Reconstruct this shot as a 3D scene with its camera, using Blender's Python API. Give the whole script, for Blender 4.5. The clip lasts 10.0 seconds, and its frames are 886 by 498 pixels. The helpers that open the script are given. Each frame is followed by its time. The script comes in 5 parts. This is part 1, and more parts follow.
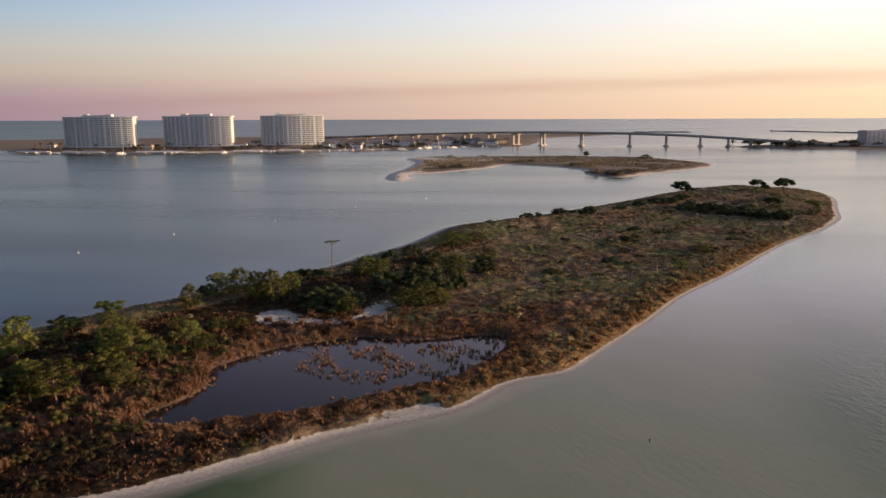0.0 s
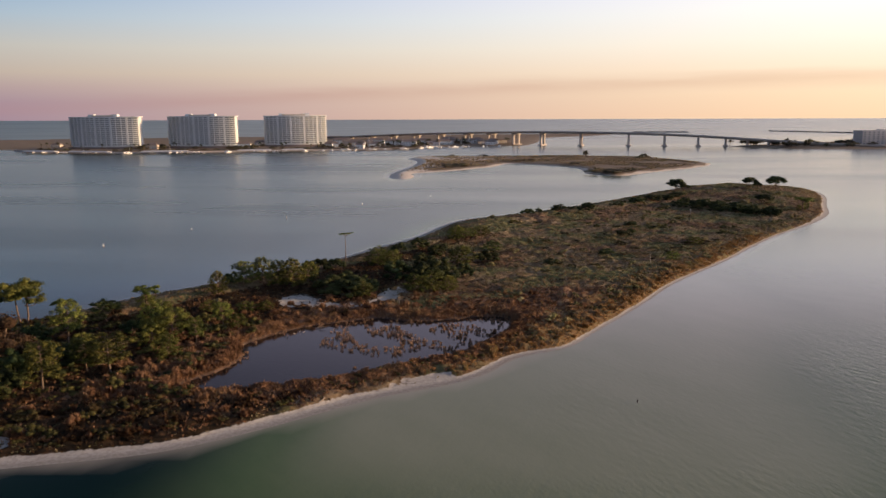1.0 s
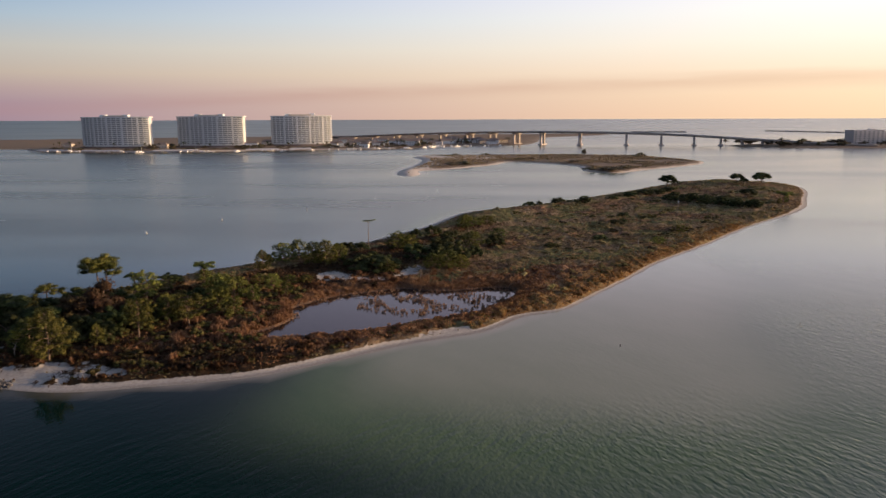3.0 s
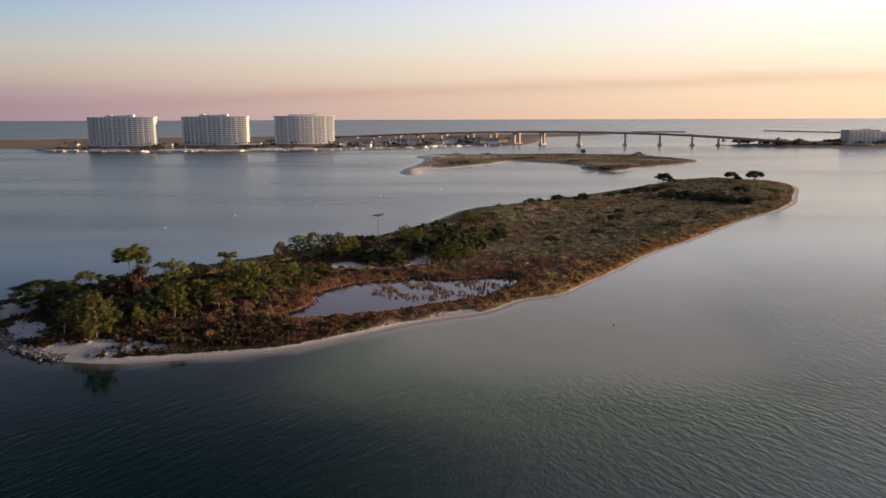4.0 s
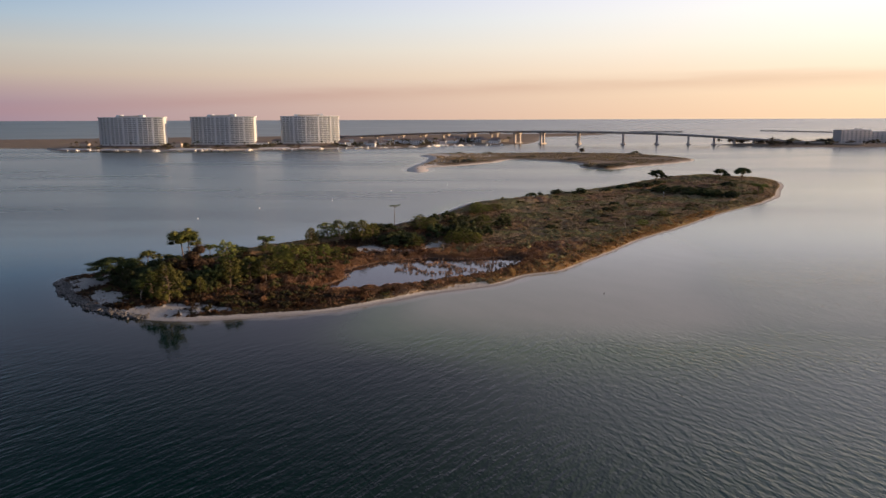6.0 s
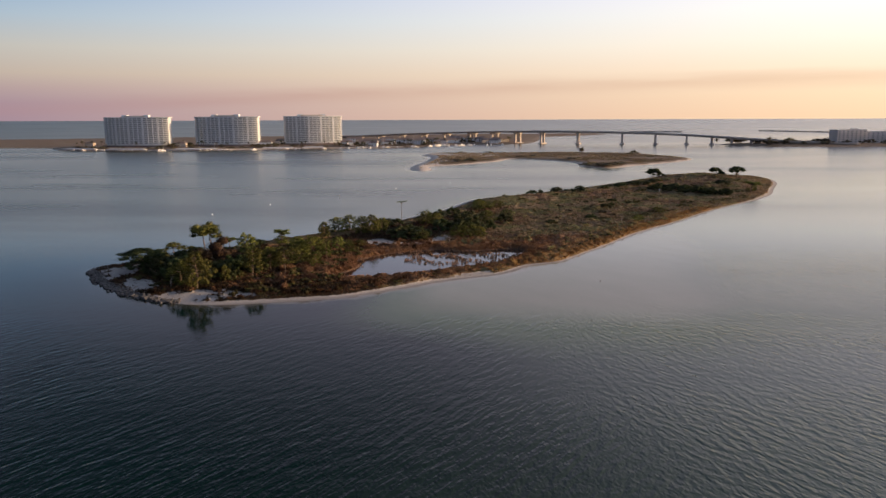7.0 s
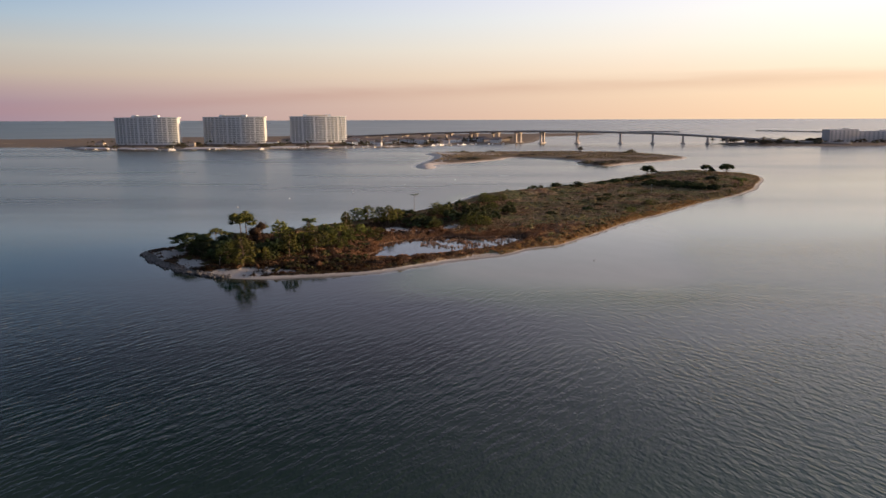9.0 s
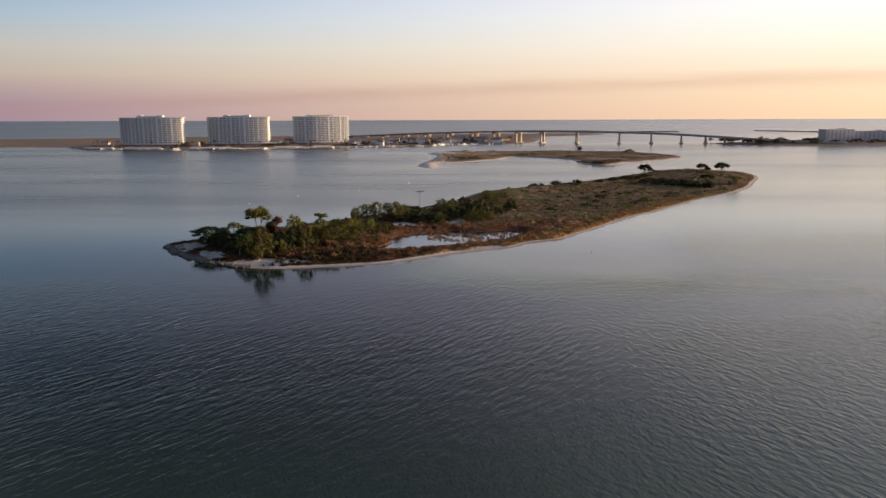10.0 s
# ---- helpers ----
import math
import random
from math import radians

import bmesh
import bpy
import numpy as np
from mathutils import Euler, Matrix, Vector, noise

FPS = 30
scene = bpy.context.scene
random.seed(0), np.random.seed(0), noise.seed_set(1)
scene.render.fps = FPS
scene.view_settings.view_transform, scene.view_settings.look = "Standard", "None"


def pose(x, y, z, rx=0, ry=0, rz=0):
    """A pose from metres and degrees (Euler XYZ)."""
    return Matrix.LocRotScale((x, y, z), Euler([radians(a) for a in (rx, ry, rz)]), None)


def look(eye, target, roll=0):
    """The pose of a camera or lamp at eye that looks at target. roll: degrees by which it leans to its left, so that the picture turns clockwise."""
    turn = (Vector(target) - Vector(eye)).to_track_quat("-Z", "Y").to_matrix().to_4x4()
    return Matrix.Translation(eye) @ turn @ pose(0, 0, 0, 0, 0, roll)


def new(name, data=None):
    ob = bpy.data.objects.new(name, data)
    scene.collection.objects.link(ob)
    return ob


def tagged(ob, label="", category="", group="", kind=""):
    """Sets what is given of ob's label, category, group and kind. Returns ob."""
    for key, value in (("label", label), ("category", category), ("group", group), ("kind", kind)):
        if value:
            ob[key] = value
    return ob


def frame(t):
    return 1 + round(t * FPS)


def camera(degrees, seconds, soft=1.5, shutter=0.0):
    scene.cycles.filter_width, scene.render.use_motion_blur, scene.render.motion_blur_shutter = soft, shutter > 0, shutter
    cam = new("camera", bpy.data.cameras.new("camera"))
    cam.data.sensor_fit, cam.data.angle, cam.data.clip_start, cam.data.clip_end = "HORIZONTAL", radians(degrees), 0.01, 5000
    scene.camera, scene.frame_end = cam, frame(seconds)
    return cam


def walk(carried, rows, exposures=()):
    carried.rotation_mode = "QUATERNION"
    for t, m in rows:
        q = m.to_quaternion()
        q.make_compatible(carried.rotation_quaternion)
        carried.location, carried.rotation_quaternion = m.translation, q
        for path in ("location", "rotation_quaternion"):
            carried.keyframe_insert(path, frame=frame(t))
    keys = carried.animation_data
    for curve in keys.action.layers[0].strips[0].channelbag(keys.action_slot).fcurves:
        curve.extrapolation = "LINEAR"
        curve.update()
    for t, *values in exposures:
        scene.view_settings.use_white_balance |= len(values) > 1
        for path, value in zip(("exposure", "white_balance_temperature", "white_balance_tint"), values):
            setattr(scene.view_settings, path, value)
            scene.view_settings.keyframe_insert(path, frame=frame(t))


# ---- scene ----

# ------------------------------------------------------------------ camera
cam = camera(62.0, 10.0, 1.5)


def eye_row(t):
    """Level backward glide at a steady pace, with a slight drift to the left."""
    x = -2.75 - 1.815 * t - 0.0068 * t * t
    y = -11.62 - 14.237 * t - 0.0187 * t * t
    z = 44.26 + 0.0114 * t
    yaw, pitch, roll = 0.896 - 0.0090 * t, -10.170 + 0.0053 * t, -0.425 - 0.0009 * t
    return t, pose(x, y, z, 0, 0, yaw) @ pose(0, 0, 0, 90 + pitch, 0, 0) @ pose(0, 0, 0, 0, 0, roll)


walk(cam, [eye_row(k * 0.5) for k in range(21)])

# ------------------------------------------------------------------ light
SUN_AZ, SUN_EL = 88.0, 8.0          # degrees right of the +y axis, above the horizon


def lin(r, g, b):
    """Linear colour from 8-bit display values."""
    out = []
    for v in (r, g, b):
        v /= 255.0
        out.append(v / 12.92 if v <= 0.04045 else ((v + 0.055) / 1.055) ** 2.4)
    return (*out, 1.0)


def ramp(nt, stops, fac):
    n = nt.nodes.new("ShaderNodeValToRGB")
    e = n.color_ramp.elements
    while len(e) < len(stops):
        e.new(0.5)
    for el, (p, c) in zip(e, stops):
        el.position = p
        el.color = c
    nt.links.new(fac, n.inputs[0])
    return n.outputs[0]


def calc(nt, op, a, b=None, c=None, clamp=False):
    n = nt.nodes.new("ShaderNodeMath")
    n.operation, n.use_clamp = op, clamp
    for i, v in enumerate((a, b, c)):
        if v is None:
            continue
        if isinstance(v, (int, float)):
            n.inputs[i].default_value = v
        else:
            nt.links.new(v, n.inputs[i])
    return n.outputs[0]


def mixed(nt, fac, a, b, mode="MIX"):
    n = nt.nodes.new("ShaderNodeMix")
    n.data_type, n.blend_type = "RGBA", mode
    for sock, v in ((n.inputs[0], fac), (n.inputs[6], a), (n.inputs[7], b)):
        if isinstance(v, (int, float)):
            sock.default_value = v
        elif isinstance(v, (tuple, list)):
            sock.default_value = v
        else:
            nt.links.new(v, sock)
    return n.outputs[2]


def ranged(nt, v, a, b, c=0.0, d=1.0, smooth=True):
    n = nt.nodes.new("ShaderNodeMapRange")
    n.interpolation_type = "SMOOTHSTEP" if smooth else "LINEAR"
    nt.links.new(v, n.inputs[0])
    for i, q in enumerate((a, b, c, d)):
        n.inputs[i + 1].default_value = q
    return n.outputs[0]


def build_world():
    w = bpy.data.worlds.new("dusk_sky")
    scene.world = w
    w.use_nodes = True
    nt = w.node_tree
    nt.nodes.clear()
    tc = nt.nodes.new("ShaderNodeTexCoord")
    sep = nt.nodes.new("ShaderNodeSeparateXYZ")
    nt.links.new(tc.outputs["Generated"], sep.inputs[0])
    x, y, z = sep.outputs
    up = calc(nt, "MULTIPLY", calc(nt, "MAXIMUM", z, 0.0), 2.0, clamp=True)
    cool = ramp(nt, [(0.0, lin(176, 150, 158)), (0.04, lin(180, 154, 159)), (0.075, lin(194, 170, 163)),
                     (0.11, lin(208, 191, 171)), (0.17, lin(208, 204, 190)), (0.24, lin(184, 202, 210)),
                     (0.33, lin(150, 184, 214)), (0.50, lin(154, 160, 184)), (0.70, lin(100, 108, 136)), (1.0, lin(30, 50, 74))], up)
    warm = ramp(nt, [(0.0, lin(249, 211, 170)), (0.05, lin(251, 219, 180)), (0.12, lin(254, 230, 202)),
                     (0.18, lin(255, 242, 223)), (0.25, lin(255, 248, 239)), (0.33, lin(253, 245, 252)),
                     (0.5, lin(244, 228, 247)), (0.75, lin(220, 213, 240)), (1.0, lin(180, 190, 212))], up)
    cool = mixed(nt, 1.0, cool, (0.88, 0.88, 0.94, 1), "MULTIPLY")
    warm = mixed(nt, 1.0, warm, (1.18, 1.18, 1.19, 1), "MULTIPLY")
    flat = calc(nt, "SQRT", calc(nt, "ADD", calc(nt, "MULTIPLY", x, x), calc(nt, "ADD", calc(nt, "MULTIPLY", y, y), 1e-6)))
    side = calc(nt, "DIVIDE", x, flat)
    lean = calc(nt, "MULTIPLY", calc(nt, "MAXIMUM", calc(nt, "SUBTRACT", z, 0.22), 0.0), -0.5)
    fac = ranged(nt, calc(nt, "ADD", side, lean), -0.52, 0.55, 0.0, 1.0, smooth=False)
    col = mixed(nt, fac, cool, warm)
    # a thin bank of smoke that climbs towards the sun
    nz = nt.nodes.new("ShaderNodeTexNoise")
    mp = nt.nodes.new("ShaderNodeMapping")
    mp.inputs["Scale"].default_value = (5.0, 5.0, 60.0)
    nt.links.new(tc.outputs["Generated"], mp.inputs[0])
    nt.links.new(mp.outputs[0], nz.inputs[0])
    nz.inputs["Scale"].default_value, nz.inputs["Detail"].default_value = 1.0, 4.0
    wob = calc(nt, "MULTIPLY", calc(nt, "SUBTRACT", nz.outputs["Fac"], 0.5), 0.012)
    mid = calc(nt, "MULTIPLY_ADD", calc(nt, "MULTIPLY_ADD", side, -0.030, 0.028), side, calc(nt, "ADD", wob, 0.0385))
    off = calc(nt, "SUBTRACT", z, mid)
    band = calc(nt, "MULTIPLY", ranged(nt, off, -0.019, -0.003), ranged(nt, off, -0.004, 0.013, 1.0, 0.0))
    band = calc(nt, "MULTIPLY", band, ranged(nt, side, -0.5, 0.4, 0.50, 0.38))
    band = calc(nt, "MULTIPLY", band, ranged(nt, nz.outputs["Fac"], 0.25, 0.7, 0.5, 1.0))
    col = mixed(nt, band, col, mixed(nt, fac, lin(176, 138, 142), lin(222, 178, 140)))
    sky = nt.nodes.new("ShaderNodeTexSky")
    sky.sky_type, sky.sun_disc = "NISHITA", False
    sky.sun_elevation, sky.sun_rotation = radians(SUN_EL), radians(SUN_AZ)
    sky.dust_density, sky.altitude = 2.0, 40.0
    high = mixed(nt, 1.0, sky.outputs[0], (0.12, 0.12, 0.12, 1), "MULTIPLY")
    col = mixed(nt, ranged(nt, z, 0.35, 0.9, 0.0, 0.5), col, high)
    behind = ranged(nt, y, 0.25, -0.6)          # the clear northern sky at the camera's back
    col = mixed(nt, behind, col, mixed(nt, 1.0, col, (0.68, 0.75, 0.88, 1), "MULTIPLY"))
    bg = nt.nodes.new("ShaderNodeBackground")
    nt.links.new(col, bg.inputs[0])
    bg.inputs[1].default_value = 1.0
    out = nt.nodes.new("ShaderNodeOutputWorld")
    nt.links.new(bg.outputs[0], out.inputs[0])


build_world()
sun = new("sun", bpy.data.lights.new("sun", "SUN"))
sun.data.energy, sun.data.angle, sun.data.color = 6.2, radians(0.6), (1.0, 0.65, 0.37)
_sd = Vector((math.sin(radians(SUN_AZ)) * math.cos(radians(SUN_EL)), math.cos(radians(SUN_AZ)) * math.cos(radians(SUN_EL)), math.sin(radians(SUN_EL))))
sun.matrix_world = look(_sd * 500, (0, 0, 0))

# ------------------------------------------------------------------ materials


def base_material(name, rough=0.8, metal=0.0, spec=0.3):
    m = bpy.data.materials.new(name)
    m.use_nodes = True
    nt = m.node_tree
    b = nt.nodes["Principled BSDF"]
    b.inputs["Roughness"].default_value = rough
    b.inputs["Metallic"].default_value = metal
    b.inputs["Specular IOR Level"].default_value = spec
    return m, nt, b


def noise_of(nt, scale, detail=3.0, stretch=(1, 1, 1), rot=0.0, rough=0.5):
    g = nt.nodes.new("ShaderNodeNewGeometry")
    mp = nt.nodes.new("ShaderNodeMapping")
    mp.vector_type = "TEXTURE"
    mp.inputs["Scale"].default_value = [1.0 / v for v in stretch]
    mp.inputs["Rotation"].default_value = (0, 0, radians(rot))
    nt.links.new(g.outputs["Position"], mp.inputs[0])
    n = nt.nodes.new("ShaderNodeTexNoise")
    n.inputs["Scale"].default_value, n.inputs["Detail"].default_value, n.inputs["Roughness"].default_value = scale, detail, rough
    nt.links.new(mp.outputs[0], n.inputs[0])
    return n.outputs["Fac"]


def bump(nt, b, h, dist, strength=1.0):
    n = nt.nodes.new("ShaderNodeBump")
    n.inputs["Strength"].default_value, n.inputs["Distance"].default_value = strength, dist
    nt.links.new(h, n.inputs["Height"])
    nt.links.new(n.outputs[0], b.inputs["Normal"])
    return n


def attr(nt, name):
    a = nt.nodes.new("ShaderNodeAttribute")
    a.attribute_name = name
    s = nt.nodes.new("ShaderNodeSeparateColor")
    nt.links.new(a.outputs["Color"], s.inputs[0])
    return s.outputs


def grained(name, a, b_, scale=1.0, rough=0.8, big=0.1, relief=0.0, metal=0.0, spec=0.3):
    """Two colours mixed by noise at two scales, with fine relief."""
    m, nt, b = base_material(name, rough, metal, spec)
    n1, n2 = noise_of(nt, scale, 4.0), noise_of(nt, big, 3.0)
    f = calc(nt, "MULTIPLY_ADD", n1, 0.55, calc(nt, "MULTIPLY", n2, 0.45))
    nt.links.new(mixed(nt, ranged(nt, f, 0.32, 0.68), (*a, 1), (*b_, 1)), b.inputs["Base Color"])
    if relief:
        bump(nt, b, n1, relief)
    return m


def leafy(name, dark, light, tip=None, rough=0.75):
    """Foliage: each leaf its own tone, each plant its own cast."""
    m, nt, b = base_material(name, rough, 0.0, 0.15)
    g = nt.nodes.new("ShaderNodeNewGeometry")
    o = nt.nodes.new("ShaderNodeObjectInfo")
    col = mixed(nt, g.outputs["Random Per Island"], (*dark, 1), (*light, 1))
    patch = noise_of(nt, 0.22, 3.0)
    col = mixed(nt, ranged(nt, patch, 0.35, 0.65), col, (*(tip or light), 1))
    hs = nt.nodes.new("ShaderNodeHueSaturation")
    nt.links.new(col, hs.inputs["Color"])
    nt.links.new(calc(nt, "MULTIPLY_ADD", o.outputs["Random"], 0.05, 0.475), hs.inputs["Hue"])
    nt.links.new(calc(nt, "MULTIPLY_ADD", o.outputs["Random"], 0.6, 0.7), hs.inputs["Value"])
    nt.links.new(hs.outputs[0], b.inputs["Base Color"])
    bump(nt, b, noise_of(nt, 5.0, 3.0, rough=0.7), 0.20)
    return m


def grassy(name, stops, scale):
    """Grass: tone by broad patches and by blade."""
    m, nt, b = base_material(name, 0.8, 0.0, 0.1)
    g = nt.nodes.new("ShaderNodeNewGeometry")
    n1, n2 = noise_of(nt, scale, 3.0), noise_of(nt, scale * 7, 2.0)
    f = calc(nt, "MULTIPLY_ADD", n1, 0.64, calc(nt, "MULTIPLY_ADD", n2, 0.24, calc(nt, "MULTIPLY", g.outputs["Random Per Island"], 0.12)))
    f = ranged(nt, f, 0.30, 0.70, smooth=False)
    k = len(stops) - 1
    nt.links.new(ramp(nt, [(i / k, (*c, 1)) for i, c in enumerate(stops)], f), b.inputs["Base Color"])
    bump(nt, b, noise_of(nt, 4.5, 3.0, rough=0.7), 0.22)
    return m


def water_material():
    """Bay water: body colour by depth, paler eastward with sky reflection painted in, two trains of wind ripples that
    cross, lanes of smoother water.
    """
    m, nt, b = base_material("bay_water", 0.12, 0.0, 0.28)
    b.inputs["IOR"].default_value = 1.333
    shoal, sand, swell = attr(nt, "depth")
    calm, east, far = attr(nt, "surface")
    n = noise_of(nt, 0.035, 4.0)
    murk = noise_of(nt, 0.12, 4.0, (1.0, 0.45, 1), 35, 0.6)
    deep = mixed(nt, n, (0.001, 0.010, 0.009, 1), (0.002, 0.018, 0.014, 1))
    # Paler green body eastward, with some of the bright sky's reflection painted in.
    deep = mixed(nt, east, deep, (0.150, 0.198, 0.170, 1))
    green = mixed(nt, murk, (0.055, 0.105, 0.048, 1), (0.115, 0.160, 0.082, 1))
    silt = mixed(nt, murk, (0.205, 0.232, 0.155, 1), (0.260, 0.278, 0.202, 1))
    col = mixed(nt, ranged(nt, shoal, 0.0, 0.55), deep, green)
    col = mixed(nt, ranged(nt, shoal, 0.5, 1.0), col, silt)
    col = mixed(nt, sand, col, (0.42, 0.38, 0.32, 1))
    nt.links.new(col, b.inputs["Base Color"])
    streak = noise_of(nt, 0.011, 5.0, (0.22, 1.0, 1), -4, 0.6)
    rough = calc(nt, "MULTIPLY_ADD", far, 0.17, 0.09)
    rough = calc(nt, "ADD", rough, calc(nt, "MULTIPLY", calc(nt, "SUBTRACT", streak, 0.5), 0.22))
    nt.links.new(calc(nt, "MAXIMUM", calc(nt, "MULTIPLY_ADD", calm, -0.05, rough), 0.06), b.inputs["Roughness"])
    nt.links.new(ranged(nt, far, 0.0, 0.6, 0.15, 0.5), b.inputs["Specular IOR Level"])
    west_train = noise_of(nt, 0.85, 2.0, (1.0, 0.26, 1), -32)
    east_train = noise_of(nt, 1.0, 2.0, (1.0, 0.40, 1), 29)
    chop = noise_of(nt, 2.3, 2.0, (1.0, 0.5, 1), 8)
    h = calc(nt, "MULTIPLY_ADD", chop, 0.30, mixed(nt, ranged(nt, east, 0.15, 0.6), west_train, east_train))
    broad = noise_of(nt, 0.018, 3.0, (0.35, 1.0, 1), 5)
    h = calc(nt, "MULTIPLY", h, calc(nt, "MULTIPLY", ranged(nt, broad, 0.3, 0.7, 0.55, 1.15), swell))
    bump(nt, b, h, 0.24)
    return m


M = {
    "water": water_material(),
    "wood": grained("weathered_wood", (0.16, 0.13, 0.10), (0.26, 0.22, 0.18), 3.0),
    "bark": grained("pine_bark", (0.10, 0.07, 0.05), (0.20, 0.15, 0.11), 4.0, 0.9),
    "dead": grained("bleached_wood", (0.30, 0.26, 0.21), (0.42, 0.37, 0.31), 4.0, 0.9),
    "rock": grained("revetment_rock", (0.075, 0.073, 0.070), (0.165, 0.158, 0.15), 1.2, 0.9, 0.3),
    "concrete": grained("bridge_concrete", (0.44, 0.40, 0.365), (0.56, 0.51, 0.465), 0.6, 0.85, 0.05),
    "stucco": grained("white_stucco", (0.64, 0.675, 0.67), (0.72, 0.745, 0.735), 0.3, 0.7, 0.04),
    "stucco_tan": grained("tan_stucco", (0.50, 0.44, 0.36), (0.60, 0.54, 0.45), 0.3, 0.7, 0.04),
    "stucco_grey": grained("grey_stucco", (0.54, 0.53, 0.53), (0.62, 0.61, 0.60), 0.3, 0.7, 0.04),
    "glass": grained("tinted_window", (0.19, 0.235, 0.24), (0.26, 0.30, 0.30), 0.2, 0.15, 0.05, spec=0.5),
    "roof": grained("shingle_roof", (0.16, 0.13, 0.12), (0.26, 0.22, 0.20), 1.5, 0.9),
    "white": grained("white_gelcoat", (0.72, 0.72, 0.70), (0.80, 0.80, 0.78), 2.0, 0.35),
    "asphalt": grained("asphalt", (0.045, 0.045, 0.047), (0.06, 0.06, 0.06), 1.0, 0.9),
    "oak": leafy("oak_leaves", (0.008, 0.015, 0.006), (0.032, 0.047, 0.016), (0.064, 0.076, 0.026)),
    "oak_brown": leafy("rusty_oak_leaves", (0.020, 0.013, 0.008), (0.085, 0.050, 0.028), (0.070, 0.050, 0.023)),
    "olive": leafy("olive_scrub_leaves", (0.014, 0.015, 0.005), (0.050, 0.045, 0.015), (0.075, 0.060, 0.020)),
    "pine": leafy("pine_needles", (0.010, 0.018, 0.005), (0.090, 0.112, 0.024), (0.165, 0.174, 0.040)),
    "shrub": leafy("scrub_leaves", (0.060, 0.062, 0.024), (0.20, 0.18, 0.075), (0.29, 0.24, 0.12)),
    # Greyer and paler than the oak leaves: distance haze put into the colour.
    "far_leaf": leafy("hazed_shore_leaves", (0.035, 0.035, 0.020), (0.085, 0.078, 0.048), (0.11, 0.10, 0.06)),
    "palm": leafy("palm_fronds", (0.030, 0.040, 0.016), (0.060, 0.070, 0.028)),
    "marsh": grassy("rust_marsh_grass", [(0.072, 0.039, 0.024), (0.205, 0.112, 0.062), (0.30, 0.178, 0.102), (0.235, 0.160, 0.086)], 0.10),
    "dune": grassy("dry_dune_grass", [(0.12, 0.078, 0.048), (0.27, 0.202, 0.118), (0.15, 0.162, 0.066), (0.35, 0.27, 0.162), (0.25, 0.160, 0.100)], 0.05),
    # Heath is dark brown; its near-black stop also holds shade between the tufts.
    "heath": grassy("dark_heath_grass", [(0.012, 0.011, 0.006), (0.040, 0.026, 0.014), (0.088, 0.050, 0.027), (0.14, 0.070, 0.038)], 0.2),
    "edge": grassy("golden_shore_grass", [(0.22, 0.130, 0.054), (0.42, 0.255, 0.108), (0.36, 0.300, 0.128)], 0.16),
    "sedge": grassy("pale_sedge", [(0.15, 0.085, 0.050), (0.33, 0.215, 0.135), (0.42, 0.29, 0.19)], 0.2),
    "farscrub": grassy("spit_scrub", [(0.19, 0.15, 0.10), (0.33, 0.26, 0.165), (0.15, 0.16, 0.075)], 0.04),
}


def land_material(name, soil_a, soil_b, sand_a, sand_b):
    m, nt, b = base_material(name, 0.9, 0.0, 0.1)
    sand, wet, _ = attr(nt, "zone")
    n1, n2 = noise_of(nt, 0.6, 4.0), noise_of(nt, 0.06, 3.0)
    soil = mixed(nt, calc(nt, "MULTIPLY_ADD", n1, 0.5, calc(nt, "MULTIPLY", n2, 0.5)), (*soil_a, 1), (*soil_b, 1))
    beach = mixed(nt, ranged(nt, n1, 0.3, 0.7), (*sand_a, 1), (*sand_b, 1))
    f = ranged(nt, calc(nt, "MULTIPLY_ADD", calc(nt, "SUBTRACT", n1, 0.5), 1.2, sand), 0.35, 0.65)
    col = mixed(nt, f, soil, beach)
    col = mixed(nt, calc(nt, "MULTIPLY", wet, 0.45), col, (0.10, 0.085, 0.065, 1))
    nt.links.new(col, b.inputs["Base Color"])
    bump(nt, b, n1, 0.06)
    return m


